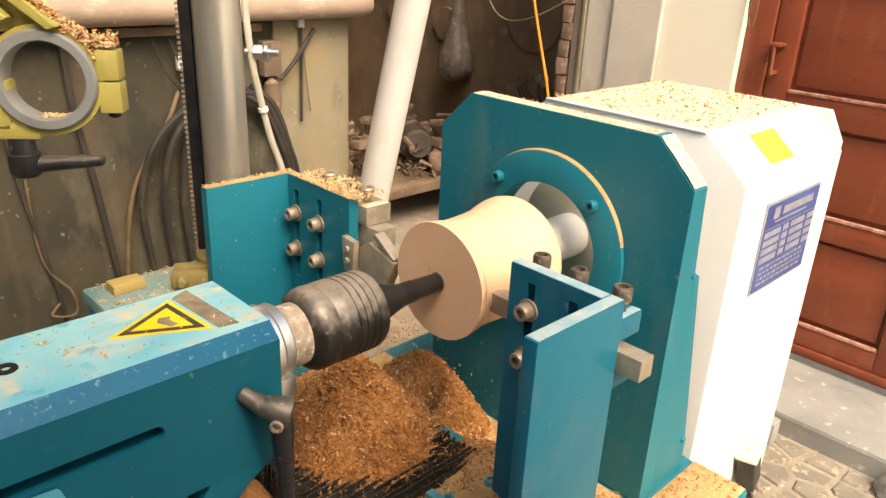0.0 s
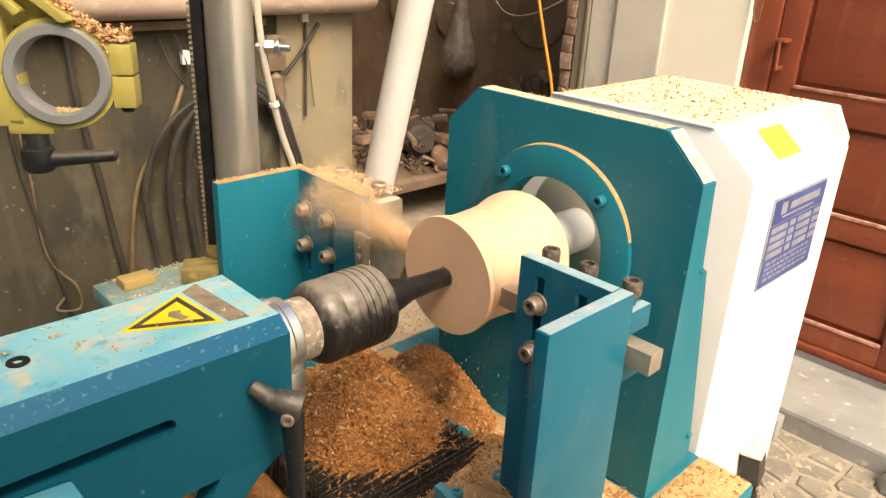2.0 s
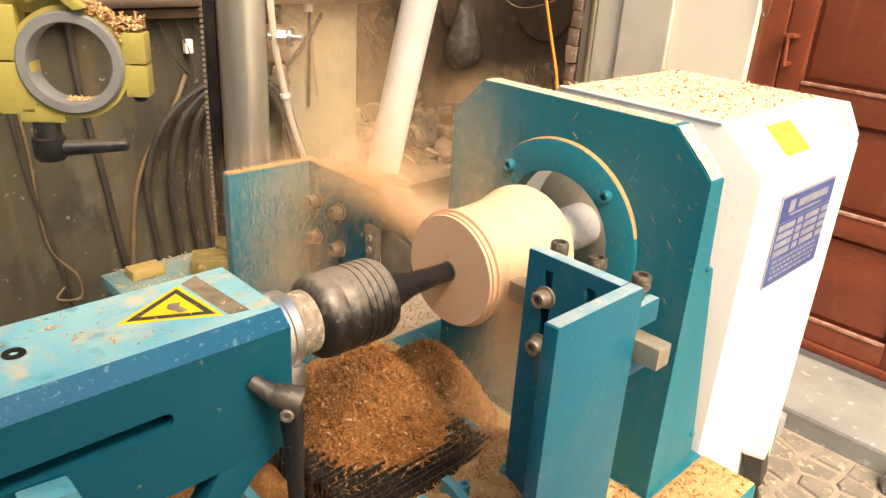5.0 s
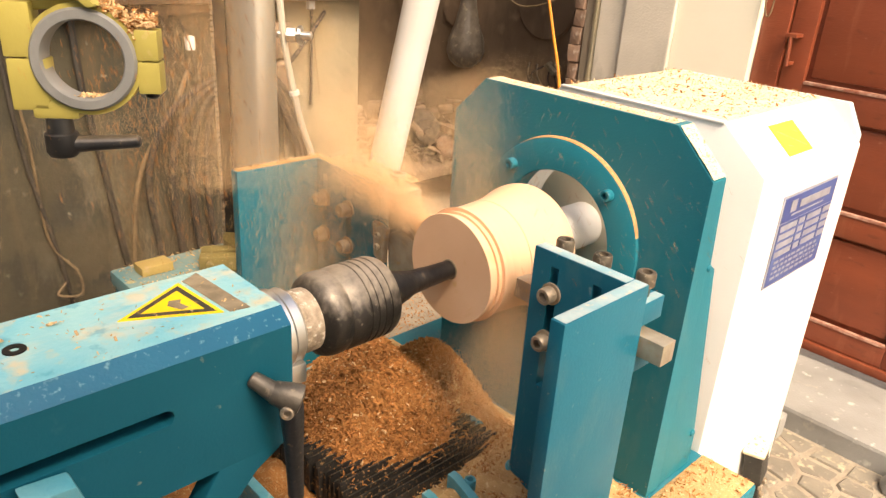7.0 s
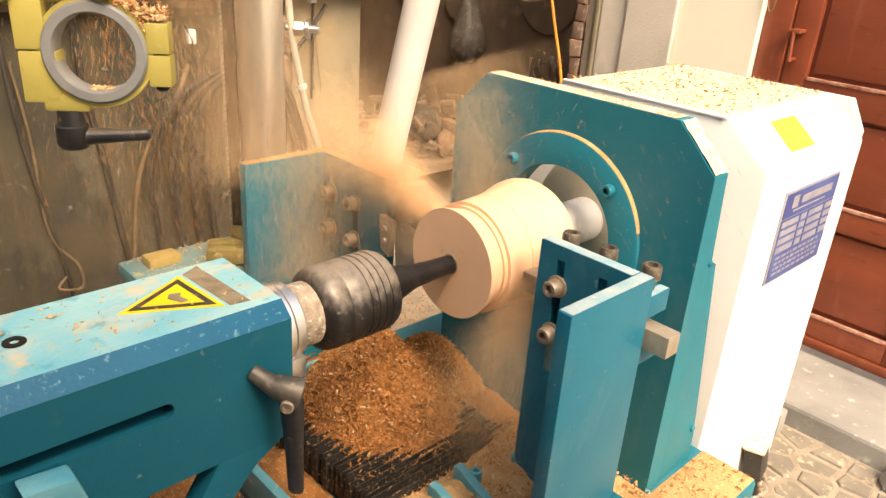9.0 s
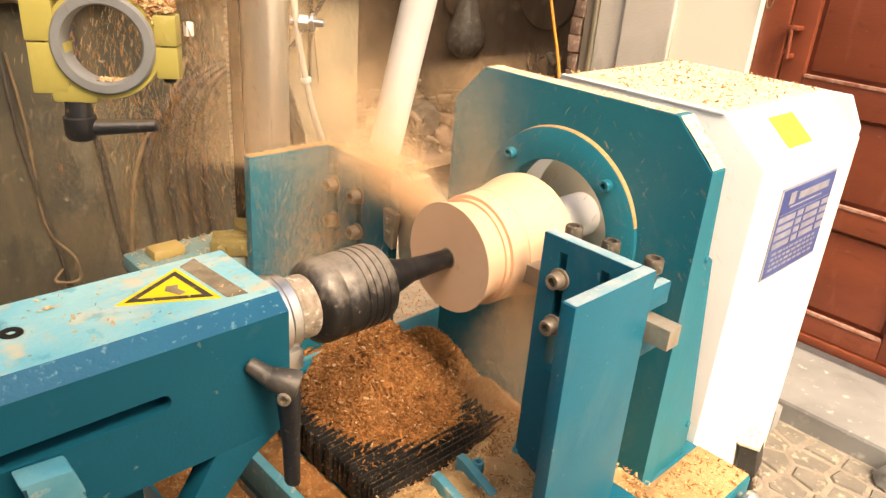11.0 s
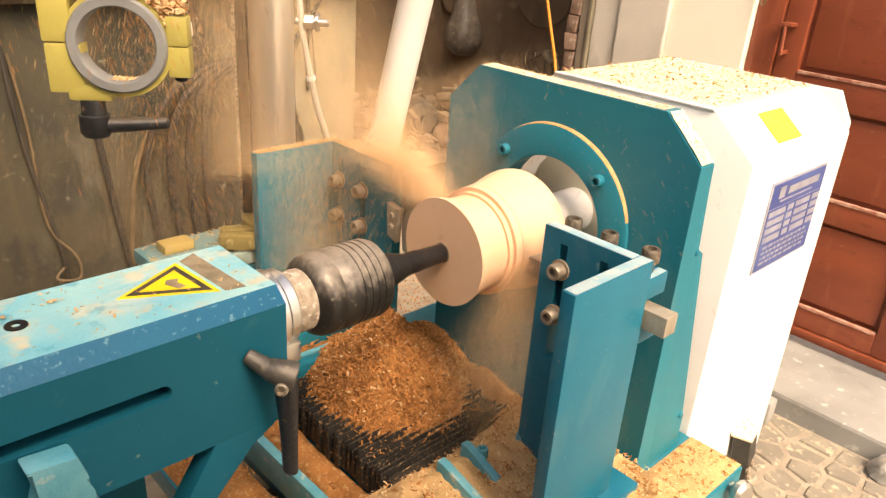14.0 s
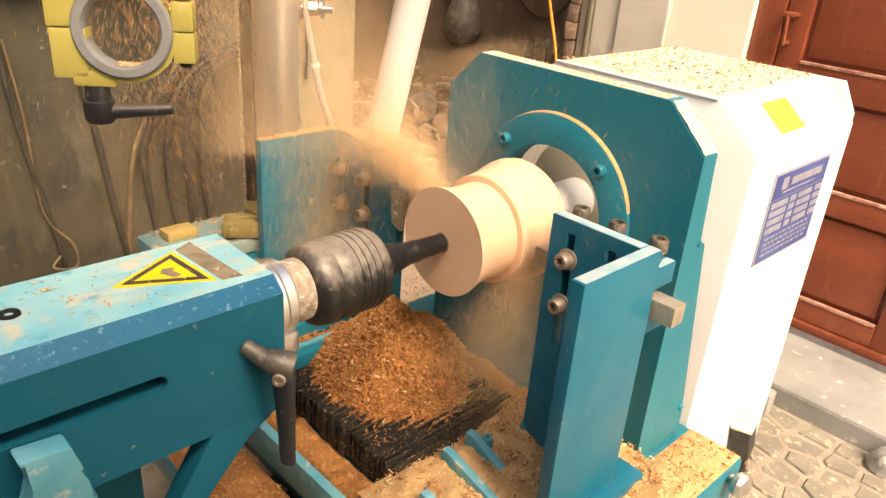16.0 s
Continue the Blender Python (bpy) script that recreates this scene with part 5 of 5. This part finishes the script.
def tool_post_right():
    p = thing("tool_post", (0.24, -0.30, -0.385), "teal angle-plate tool post holding a square turning tool", "tool post", "tool posts")
    z0, z1 = -0.335, 0.0865
    part("front_plate", slotted_plate(BM(), [0.149, 0.180, 0.195, 0.252, 0.267, 0.3005], z0, z1, -0.13, 0.066, -0.263, -0.242), post_blue, p, "slotted teal plate", smooth=False)
    part("side_plate", box(BM(), 0.301, 0.322, -0.416, -0.2415, z0, z1, 0.0015), post_blue, p, "plain teal side plate")
    bm = crust(BM(), 0.302, 0.321, -0.413, -0.243, z1, 0.002, 0.006, seed=21)
    crust(bm, 0.151, 0.300, -0.262, -0.243, z1, 0.002, 0.006, seed=22)
    part("dust_layer", bm, edge_dust_lit, p, "fine grey dust and painted light on the top edges")
    part("foot", box(BM(), 0.288, 0.345, -0.428, -0.19, -0.384, -0.312, 0.004), post_blue, p, "teal foot plate")
    for x, z in ((0.1875, 0.026), (0.1875, -0.050), (0.2595, 0.020), (0.2595, -0.055)):
        bm = BM()
        lathe(bm, [(0, 0.008), (0, 0.0165), (0.003, 0.0165), (0.003, 0.008)], (x, -0.2635, z), (0, -1, 0), 20, closed=True)
        cap_screw(bm, (x, -0.2665, z), (0, -1, 0), 0.0125, 0.017, 0.02)
        part("clamp_bolt", bm, bolt_metal, p, "dusty socket bolt with washer")
    bm = BM()
    box(bm, 0.150, 0.317, -0.2405, -0.185, 0.020, 0.053, 0.002)
    box(bm, 0.150, 0.317, -0.2405, -0.185, -0.052, -0.024, 0.002)
    box(bm, 0.150, 0.317, -0.2405, -0.236, -0.024, 0.020)
    part("tool_holder", bm, post_blue, p, "teal tool holder block")
    part("holder_dust", crust(BM(), 0.302, 0.316, -0.238, -0.187, 0.053, 0.002, 0.006, seed=23), edge_dust_lit, p)
    bm = BM()
    prism(bm, [(0.076, -0.232), (0.100, -0.235), (0.355, -0.235), (0.355, -0.205), (0.105, -0.205)], 2, -0.0235, 0.008, 0.0012)
    part("turning_tool", bm, tool_metal, p, "square steel turning tool")
    for x in (0.170, 0.236, 0.306):
        bm = BM()
        cap_screw(bm, (x - 0.007, -0.212, 0.069), (0, 0, 1), 0.0135, 0.020, 0.018)
        part("holder_screw", bm, dark_steel, p, "dark socket screw")
    return p


def tool_post_left():
    p = thing("tool_post", (-0.34, -0.30, -0.385), "teal angle-plate tool post with a clamped cutter, sawdust on top", "tool post", "tool posts")
    z0, z1 = -0.335, 0.075
    part("front_plate", slotted_plate(BM(), [-0.4195, -0.400, -0.385, -0.326, -0.311, -0.227], z0, z1, -0.13, 0.050, -0.262, -0.242), teal, p, "slotted teal plate", smooth=False)
    part("side_plate", box(BM(), -0.441, -0.420, -0.430, -0.2415, z0, z1, 0.0015), teal, p, "plain teal side plate")
    bm = crust(BM(), -0.440, -0.421, -0.428, -0.243, z1, 0.004, 0.006, seed=24)
    crust(bm, -0.419, -0.228, -0.261, -0.243, z1, 0.006, 0.006, seed=25)
    part("dust_layer", bm, mid_dust, p, "sawdust on the top edges")
    flake_part("chip_litter", on_rect(-0.44, -0.421, -0.428, -0.245, 0.079), 220, 0.0018, 72, pale_chip, p)
    flake_part("chip_litter", on_rect(-0.40, -0.20, -0.264, -0.19, 0.079), 900, 0.0026, 73, pale_chip, p)
    part("foot", box(BM(), -0.46, -0.20, -0.44, -0.19, -0.384, -0.336, 0.004), teal, p, "teal foot plate")
    part("dust_layer", crust(BM(), -0.457, -0.264, -0.438, -0.266, -0.336, 0.022, 0.010, seed=27), sawdust, p, "brown sawdust on the foot")
    flake_part("chip_litter", on_rect(-0.45, -0.27, -0.43, -0.27, -0.318), 900, 0.0034, 74, chip, p)
    for x, z in ((-0.3925, 0.004), (-0.3185, 0.004), (-0.3925, -0.069), (-0.3185, -0.069)):
        bm = BM()
        lathe(bm, [(0, 0.008), (0, 0.0165), (0.003, 0.0165), (0.003, 0.008)], (x, -0.2625, z), (0, -1, 0), 20, closed=True)
        cap_screw(bm, (x, -0.2655, z), (0, -1, 0), 0.0125, 0.018, 0.02)
        part("clamp_bolt", bm, bolt_metal, p, "dusty socket bolt with washer")
    part("tool_holder", box(BM(), -0.40, -0.205, -0.2405, -0.185, 0.026, 0.060, 0.002), tool_metal, p, "dusty steel holder block")
    part("holder_dust", crust(BM(), -0.226, -0.206, -0.239, -0.187, 0.060, 0.006, 0.006, seed=26), pale_dust, p)
    part("tool_shank", box(BM(), -0.40, -0.178, -0.236, -0.195, -0.030, 0.025, 0.002), tool_metal, p)
    bm = BM()
    prism(bm, [(-0.205, -0.010), (-0.198, -0.078), (-0.140, -0.082), (-0.103, -0.006), (-0.172, 0.012)], 1, -0.262, -0.240, 0.002)
    part("cutter", bm, tool_metal, p, "grey plate cutter")
    bm = BM()
    box(bm, -0.03, 0.03, -0.010, 0.010, -0.005, 0.005, 0.001, Matrix.Translation((-0.135, -0.250, 0.012)) @ Euler((0, radians(32), 0)).to_matrix().to_4x4())
    part("chip_breaker", bm, tool_metal, p)
    bm = BM()
    prism(bm, [(-0.232, 0.010), (-0.226, -0.052), (-0.203, -0.062), (-0.196, 0.006)], 1, -0.275, -0.263, 0.001)
    for z in (-0.010, -0.032):
        cap_screw(bm, (-0.214, -0.275, z), (0, -1, 0), 0.006, 0.006)
    part("cutter_clamp", bm, tool_metal, p, "screwed clamp plate")
    for x in (-0.352, -0.240):
        bm = BM()
        cap_screw(bm, (x, -0.212, 0.070), (0, 0, 1), 0.0145, 0.016, 0.012)
        part("holder_screw", bm, bolt_metal, p, "dusty socket screw")
    return p


def dome(bm, cx, cy, z, rx, ry, h, seed, pit=None, n=44, power=1.3):
    """A heap with an uneven slope on a round plan."""
    rings = []
    for j in range(n + 1):
        rr = j / n
        ring = []
        for i in range(64 if j else 1):
            a = 2 * math.pi * i / 64
            wob = 1 + 0.12 * noise.noise((math.cos(a) * 1.5, math.sin(a) * 1.5, seed))
            x, y = cx + rx * rr * wob * math.cos(a), cy + ry * rr * wob * math.sin(a)
            zz = z + h * (1 - rr ** power)
            zz += (0.010 * noise.noise((x * 28, y * 28, seed)) + 0.005 * noise.noise((x * 80, y * 80, seed))) * min(1, (1 - rr) * 4)
            if pit:
                zz -= pit[3] * math.exp(-((x - pit[0]) ** 2 + (y - pit[1]) ** 2) / pit[2] ** 2)
            ring.append(bm.verts.new((x, y, zz)))
        rings.append(ring)
    for i in range(64):
        bm.faces.new((rings[0][0], rings[1][i], rings[1][(i + 1) % 64]))
    for a, b in zip(rings[1:], rings[2:]):
        for i in range(64):
            bm.faces.new((a[i], b[i], b[(i + 1) % 64], a[(i + 1) % 64]))
    return bm


def heap(name, label, cx, cy, z, rx, ry, h, seed, chips, pit=None, size=0.0054, power=1.3):
    t = thing(name, (cx, cy, z), label, "sawdust heap", kind="stuff")
    part("heap_body", dome(BM(), cx, cy, z, rx, ry, h, seed, pit, power=power), sawdust, t)
    def place(r):
        rr, a = math.sqrt(r.random()), r.uniform(0, 6.283)
        wob = 1 + 0.12 * noise.noise((math.cos(a) * 1.5, math.sin(a) * 1.5, seed))
        x, y = cx + rx * rr * wob * math.cos(a), cy + ry * rr * wob * math.sin(a)
        zz = z + h * (1 - rr ** power)
        if pit:
            zz -= pit[3] * math.exp(-((x - pit[0]) ** 2 + (y - pit[1]) ** 2) / pit[2] ** 2)
        return (x, y, zz + 0.003)
    flake_part("shaving_litter", place, chips, size, seed + 100, chip, t, flat=0.6)
    flake_part("pale_litter", place, chips // 18, size, seed + 200, pale_chip, t, flat=0.6)
    return t


the_carriage = carriage()
the_column = column_slide()
the_steady = steady_rest()
post_r = tool_post_right()
post_l = tool_post_left()
heap_bellows = heap("shavings_heap", "tall heap of brown wood shavings on the bellows", -0.142, -0.325, -0.332, 0.172, 0.150, 0.168, 1, 11000, size=0.0040, power=1.08)
drift = heap("dust_drift", "drift of pale fresh sawdust beside the bellows", 0.135, -0.205, -0.374, 0.175, 0.125, 0.082, 3, 2600, size=0.0026, power=1.5)
for ob in drift.children:
    if ob.name.startswith("heap_body"):
        ob.data.materials[0] = mid_dust
heap_back = heap("shavings_heap", "brown shavings heaped against the headstock plate", -0.200, -0.085, -0.435, 0.175, 0.11, 0.155, 2, 4200, pit=(-0.170, -0.120, 0.036, 0.090), size=0.0040)
ridge = heap("dust_ridge", "bank of fine brown sawdust against the headstock plate", -0.05, -0.065, -0.430, 0.30, 0.075, 0.105, 4, 2600, size=0.0022, power=1.1)


# ---- the workpiece ----
CUT = [(-0.2600, 0.0), (-0.2600, 0.0885), (-0.2575, 0.0892), (-0.2500, 0.0868), (-0.2400, 0.0842), (-0.2300, 0.0822), (-0.2200, 0.0808), (-0.2100, 0.0800), (-0.1950, 0.0796), (-0.1800, 0.0798), (-0.1722, 0.0802), (-0.1712, 0.0900), (-0.1690, 0.0922),
       (-0.1600, 0.0926), (-0.1400, 0.0948), (-0.1200, 0.0985), (-0.1120, 0.1018), (-0.1000, 0.1045), (-0.0880, 0.1055), (-0.0790, 0.1040), (-0.0730, 0.1005), (-0.0690, 0.0945), (-0.0670, 0.0870), (-0.0670, 0.0)]
UNCUT = [(-0.2600, 0.0965), (-0.2520, 0.0970), (-0.2500, 0.0930), (-0.2485, 0.0930), (-0.2465, 0.0955), (-0.2400, 0.0948), (-0.2250, 0.0915), (-0.2100, 0.0905), (-0.1950, 0.0908), (-0.1790, 0.0916), (-0.1722, 0.0920)]


def radius(prof, y):
    for (a, r0), (b, r1) in zip(prof, prof[1:]):
        if a <= y <= b and b > a:
            return r0 + (r1 - r0) * (y - a) / (b - a)
    return prof[-1][1]


blank = thing("workpiece", (0, -0.16, 0), "pale turned wooden blank spinning between centres", "workpiece")
bm = BM()
lathe(bm, CUT, (0, 0, 0), (0, 1, 0), 96)
part("turned_body", bm, wood, blank)
centre = thing("live_centre", (0, -0.33, 0), "black steel live centre tip pressed into the wood", "live centre")
bm = BM()
lathe(bm, [(0, 0), (0, 0.030), (0.004, 0.031), (0.014, 0.030), (0.058, 0.0185), (0.062, 0.0178), (0.084, 0.0172), (0.088, 0.0162), (0.148, 0.0142), (0.153, 0.009), (0.156, 0)], (0, -0.399, 0), (0, 1, 0), 32)
part("tip", bm, black_steel, centre)
bm = BM()
lathe(bm, [(0, 0.012), (0, 0.0165), (0.0008, 0.0155), (0.001, 0.012)], (0, -0.2602, 0), (0, -1, 0), 24, closed=True)
part("burn_mark", bm, brown_print, blank, "dark scorch round the centre")

# The layer that the tools take off: rings of shavings, which leave one by one as the tools pass.
SEGS = 4
cut_edges = [-0.2600, -0.2550, -0.2500, -0.2460] + [-0.2420 + 0.00436 * k for k in range(17)]
shavings = []
for layer in (0, 1):
    for k, (a, b) in enumerate(zip(cut_edges, cut_edges[1:])):
        def mid_radius(y):
            return radius(CUT[1:], y) + 0.42 * (radius(UNCUT, y) - radius(CUT[1:], y))
        ys = [a + (b - a) * i / 3 for i in range(4)]
        outer = [(y, mid_radius(y) if layer else radius(UNCUT, y)) for y in ys]
        inner = [(y, (radius(CUT[1:], y) - 0.0008) if layer else mid_radius(y) - 0.0003) for y in reversed(ys)]
        for s in range(SEGS):
            bm = BM()
            lathe(bm, [(y + 0.16, r) for y, r in outer + inner], (0, 0, 0), (0, 1, 0), 24, s * 360 / SEGS, (s + 1) * 360 / SEGS, closed=True)
            ob = solo("wood_shaving", bm, wood, "thick curl of pale wood being cut off the blank", "shaving", "shavings cut from the blank")
            ob.location = (0, -0.16, 0)
            shavings.append(((a + b) / 2 + (0.272 if layer else 0.263), ob))


# ---- flying chips and dust ----
def cloud(name, label, centre_at, direction, length, w0, w1, n, size, seed, material):
    """A spray that widens from w0 to w1 along a direction, made of loose chips."""
    d = Vector(direction).normalized()
    u = d.orthogonal().normalized()
    v = d.cross(u)
    def place(r):
        t = r.random() ** 0.8
        w = w0 + (w1 - w0) * t
        return d * (length * t) + u * r.gauss(0, w) + v * r.gauss(0, w)
    ob = new(name, flake_mesh(place, n, size, seed, material, upright=True))
    ob.location = centre_at
    return tagged(ob, label, "wood dust", "flying dust", "stuff")


def motes(name, label, centre_at, direction, length, w0, w1, n, size, seed, material):
    """A haze of dust specks along a direction: many tiny grains, densest near the source."""
    rng = np.random.default_rng(seed)
    d = Vector(direction).normalized()
    u = d.orthogonal().normalized()
    v = d.cross(u)
    t = rng.random(n) ** 1.15
    w = w0 + (w1 - w0) * t
    P = np.outer(length * t, d) + np.outer(rng.normal(size=n) * w, u) + np.outer(rng.normal(size=n) * w, v)
    q = rng.normal(size=(n, 3, 3)) * (size * rng.uniform(0.5, 1.4, n))[:, None, None]
    verts = (P[:, None, :] + q).reshape(-1, 3)
    me = bpy.data.meshes.new("dust")
    me.vertices.add(3 * n)
    me.vertices.foreach_set("co", verts.ravel())
    me.loops.add(3 * n)
    me.loops.foreach_set("vertex_index", np.arange(3 * n, dtype=np.int32))
    me.polygons.add(n)
    me.polygons.foreach_set("loop_start", np.arange(0, 3 * n, 3, dtype=np.int32))
    me.update(calc_edges=True)
    me.materials.append(material)
    ob = new(name, me)
    ob.location = centre_at
    return tagged(ob, label, "wood dust", "flying dust", "stuff")


TIP_L, TIP_R = Vector((-0.10, -0.232, 0.01)), Vector((0.085, -0.225, -0.01))
air_dust = mat("airborne_dust", (0.84, 0.61, 0.37), (0.78, 0.52, 0.28), rough=1.0, scale=20, vary=0.25, spec=0.05)
sprays = []   # thing, its place in the air, when it starts, its stream
for k, (label, at, d, L, w0, w1, n, t0) in enumerate((
        ("jet of fine brown dust off the cutter", TIP_L, (-0.70, -0.42, 0.50), 0.20, 0.006, 0.034, 9000, 1.9),
        ("jet of fine brown dust off the cutter", TIP_L, (-0.85, -0.25, 0.60), 0.30, 0.008, 0.060, 11000, 3.0),
        ("dust cloud rising behind the tool post", TIP_L, (-0.85, -0.10, 0.65), 0.52, 0.02, 0.085, 14000, 4.6),
        ("dust cloud drifting round the column", Vector((-0.44, -0.41, 0.04)), (-0.10, -0.05, 1.0), 0.55, 0.05, 0.085, 15000, 5.6),
        ("dust falling below the turning tool", TIP_R, (-0.10, 0.05, -1.0), 0.34, 0.012, 0.075, 17000, 3.2),
        ("thin dust drifting over the workpiece", Vector((-0.14, -0.06, 0.0)), (-0.3, 0.1, 0.7), 0.26, 0.045, 0.07, 9000, 3.4),
        ("dust hanging before the tool post", Vector((-0.34, -0.34, -0.16)), (-0.1, 0.0, 1.0), 0.26, 0.055, 0.060, 8000, 5.0),
        ("thin dust hanging along the concrete wall", Vector((-0.80, -0.42, -0.32)), (-0.1, 0.0, 1.0), 0.40, 0.15, 0.17, 11000, 6.6))):
    sprays.append((motes("dust_spray", label, at, d, L, w0, w1, n * 19, 0.00024 if k == 7 else 0.00031, 301 + k, air_dust), Vector(at), t0, Vector(d).normalized() * 0.075))
for k, (at, d, L, n, t0) in enumerate((
        ((-0.36, -0.34, -0.20), (0.15, 0.0, 1.0), 0.26, 1100, 3.0), ((-0.38, -0.32, -0.18), (0.2, 0.1, 1.0), 0.28, 1500, 4.4),
        ((-0.46, -0.50, -0.05), (0.1, -0.3, 1.0), 0.45, 700, 5.2), ((-0.62, -0.50, 0.0), (-0.1, 0.0, 1.0), 0.55, 520, 5.8),
        ((-0.70, -0.35, -0.1), (-0.2, 0.1, 1.0), 0.6, 520, 6.2), ((-0.10, -0.09, -0.25), (0.2, 0.0, 1.0), 0.5, 220, 3.2),
        ((0.05, -0.12, -0.30), (0.3, 0.05, 1.0), 0.55, 200, 3.6), ((-0.55, -0.62, 0.05), (-0.2, 0.2, 1.0), 0.40, 360, 8.6))):
    ob = cloud("flying_chips", "loose wood chips flying through the air", Vector(at), d, L, 0.05, 0.09, int(n * 1.7), 0.0018 if k in (2, 3, 4, 7) else 0.0014, 320 + k, pale_chip if k % 3 == 1 else chip)
    sprays.append((ob, Vector(at), t0, Vector((-0.025, -0.01, -0.065)) if k % 2 else Vector((-0.045, 0.0, 0.045))))


# ---- what moves ----
def motions():
    # the carriage's travel: seconds, travel, and how far the right and left posts close in
    rows = [(0.0, 0.0, 0.0, 0.0), (0.5, 0.0003, -0.0004, 0.0027), (1.0, 0.0006, -0.0006, 0.0052), (1.5, 0.0017, -0.0010, 0.0076), (2.0, 0.0027, -0.0014, 0.0098),
            (2.5, 0.0041, -0.0023, 0.0117), (3.0, 0.0053, -0.0028, 0.0134), (3.5, 0.0072, -0.0033, 0.0147), (4.0, 0.0101, -0.0043, 0.0152), (6.5, 0.0269, -0.0080, 0.0162),
            (7.0, 0.0304, -0.0089, 0.0167), (7.5, 0.0339, -0.0096, 0.0172), (8.0, 0.0370, -0.0099, 0.0174), (8.5, 0.0405, -0.0103, 0.0174), (9.0, 0.0440, -0.0107, 0.0169),
            (11.5, 0.0612, -0.0120, 0.0162), (12.0, 0.0646, -0.0124, 0.0155), (12.5, 0.0686, -0.0130, 0.0147), (13.0, 0.0725, -0.0134, 0.0136), (13.5, 0.0755, -0.0132, 0.0126),
            (14.0, 0.0785, -0.0127, 0.0120), (14.5, 0.0820, -0.0124, 0.0119), (15.0, 0.0852, -0.0119, 0.0115), (15.5, 0.0888, -0.0114, 0.0108), (16.0, 0.0921, -0.0112, 0.0099)]
    ux, uz = 0.0222, -0.0949
    def carry(ob, col=None):
        b = ob.location.copy()
        walk(ob, [(r[0], pose(b.x + ux * r[1] + (r[col] if col else 0), b.y + r[1], b.z + uz * r[1])) for r in rows])
    for ob in (the_carriage, heap_bellows, drift):
        carry(ob)
    b = ridge.location.copy()
    walk(ridge, [(t, pose(b.x, b.y, b.z - d)) for t, d in ((0.0, 0.11), (2.0, 0.11), (4.0, 0.095), (6.5, 0.055), (9.0, 0.025), (12.0, 0.005), (16.0, 0.0))])
    carry(the_column, 3)
    carry(the_steady, 3)
    carry(post_r, 2)
    carry(post_l, 3)

    # the spin of the workpiece, its centre and the uncut layer
    spin = 80.0
    def turned(t, b):
        return pose(b[0], b[1], b[2], 0, spin * t * 10, 0)
    for ob in (blank, centre, sp):
        b = tuple(ob.location)
        walk(ob, [(k / 10, turned(k / 10, b)) for k in range(161)])
    rng = random.Random(8)
    for reach, ob in shavings:
        # a piece leaves when the carriage has come that far
        due = 2.0
        for (t0, d0, _, _), (t1, d1, _, _) in zip(rows, rows[1:]):
            if d0 <= reach <= d1:
                due = t0 + (t1 - t0) * (reach - d0) / (d1 - d0)
        if reach > rows[-1][1]:
            due = 15.6
        leave = min(15.6, max(2.1, math.floor(due * 2) / 2 + 0.1))
        b = tuple(ob.location)
        rows_s = [(i / 10, turned(i / 10, b)) for i in range(round(leave * 10) + 1)]
        q = turned(leave, b)
        away = rng.uniform(-0.05, 0.05)
        for dt, dx, dz in ((0.1, -0.06, -0.05), (0.2, -0.10, -0.22), (0.3, -0.12 + away, -0.50)):
            rows_s.append((leave + dt, Matrix.Translation((dx, -0.02 * dt, dz)) @ q))
        rows_s.append((16.6, Matrix.Translation((-0.12 + away, -0.01, -0.50)) @ q))
        walk(ob, rows_s)

    # the dust rises out of the heap when the cut begins, and whirls
    for n, (ob, at, start, stream) in enumerate(sprays):
        low = Vector((-0.10, -0.30, -0.74))
        rows_d = [(0.0, Matrix.Translation(low)), (start - 0.4, Matrix.Translation(low))]
        rg = random.Random(n)
        for k in range(math.ceil(start * 2), 34):
            # twice a second the cloud surges along its stream, then sinks back
            for dt, way in ((-1 / 15, -0.5), (1 / 15, 0.5)):
                t = k / 2 + dt
                travel = 0.0058 * max(0.0, t - 2)
                if way < 0:
                    wob = Vector((rg.gauss(0, 0.008), rg.gauss(0, 0.008), rg.gauss(0, 0.010)))
                    turn = Euler((rg.gauss(0, 0.10), rg.gauss(0, 0.10), rg.gauss(0, 0.10))).to_matrix().to_4x4()
                rows_d.append((t, Matrix.Translation(at + wob + Vector((0, travel, 0)) + stream * way) @ turn))
        walk(ob, rows_d)


motions()
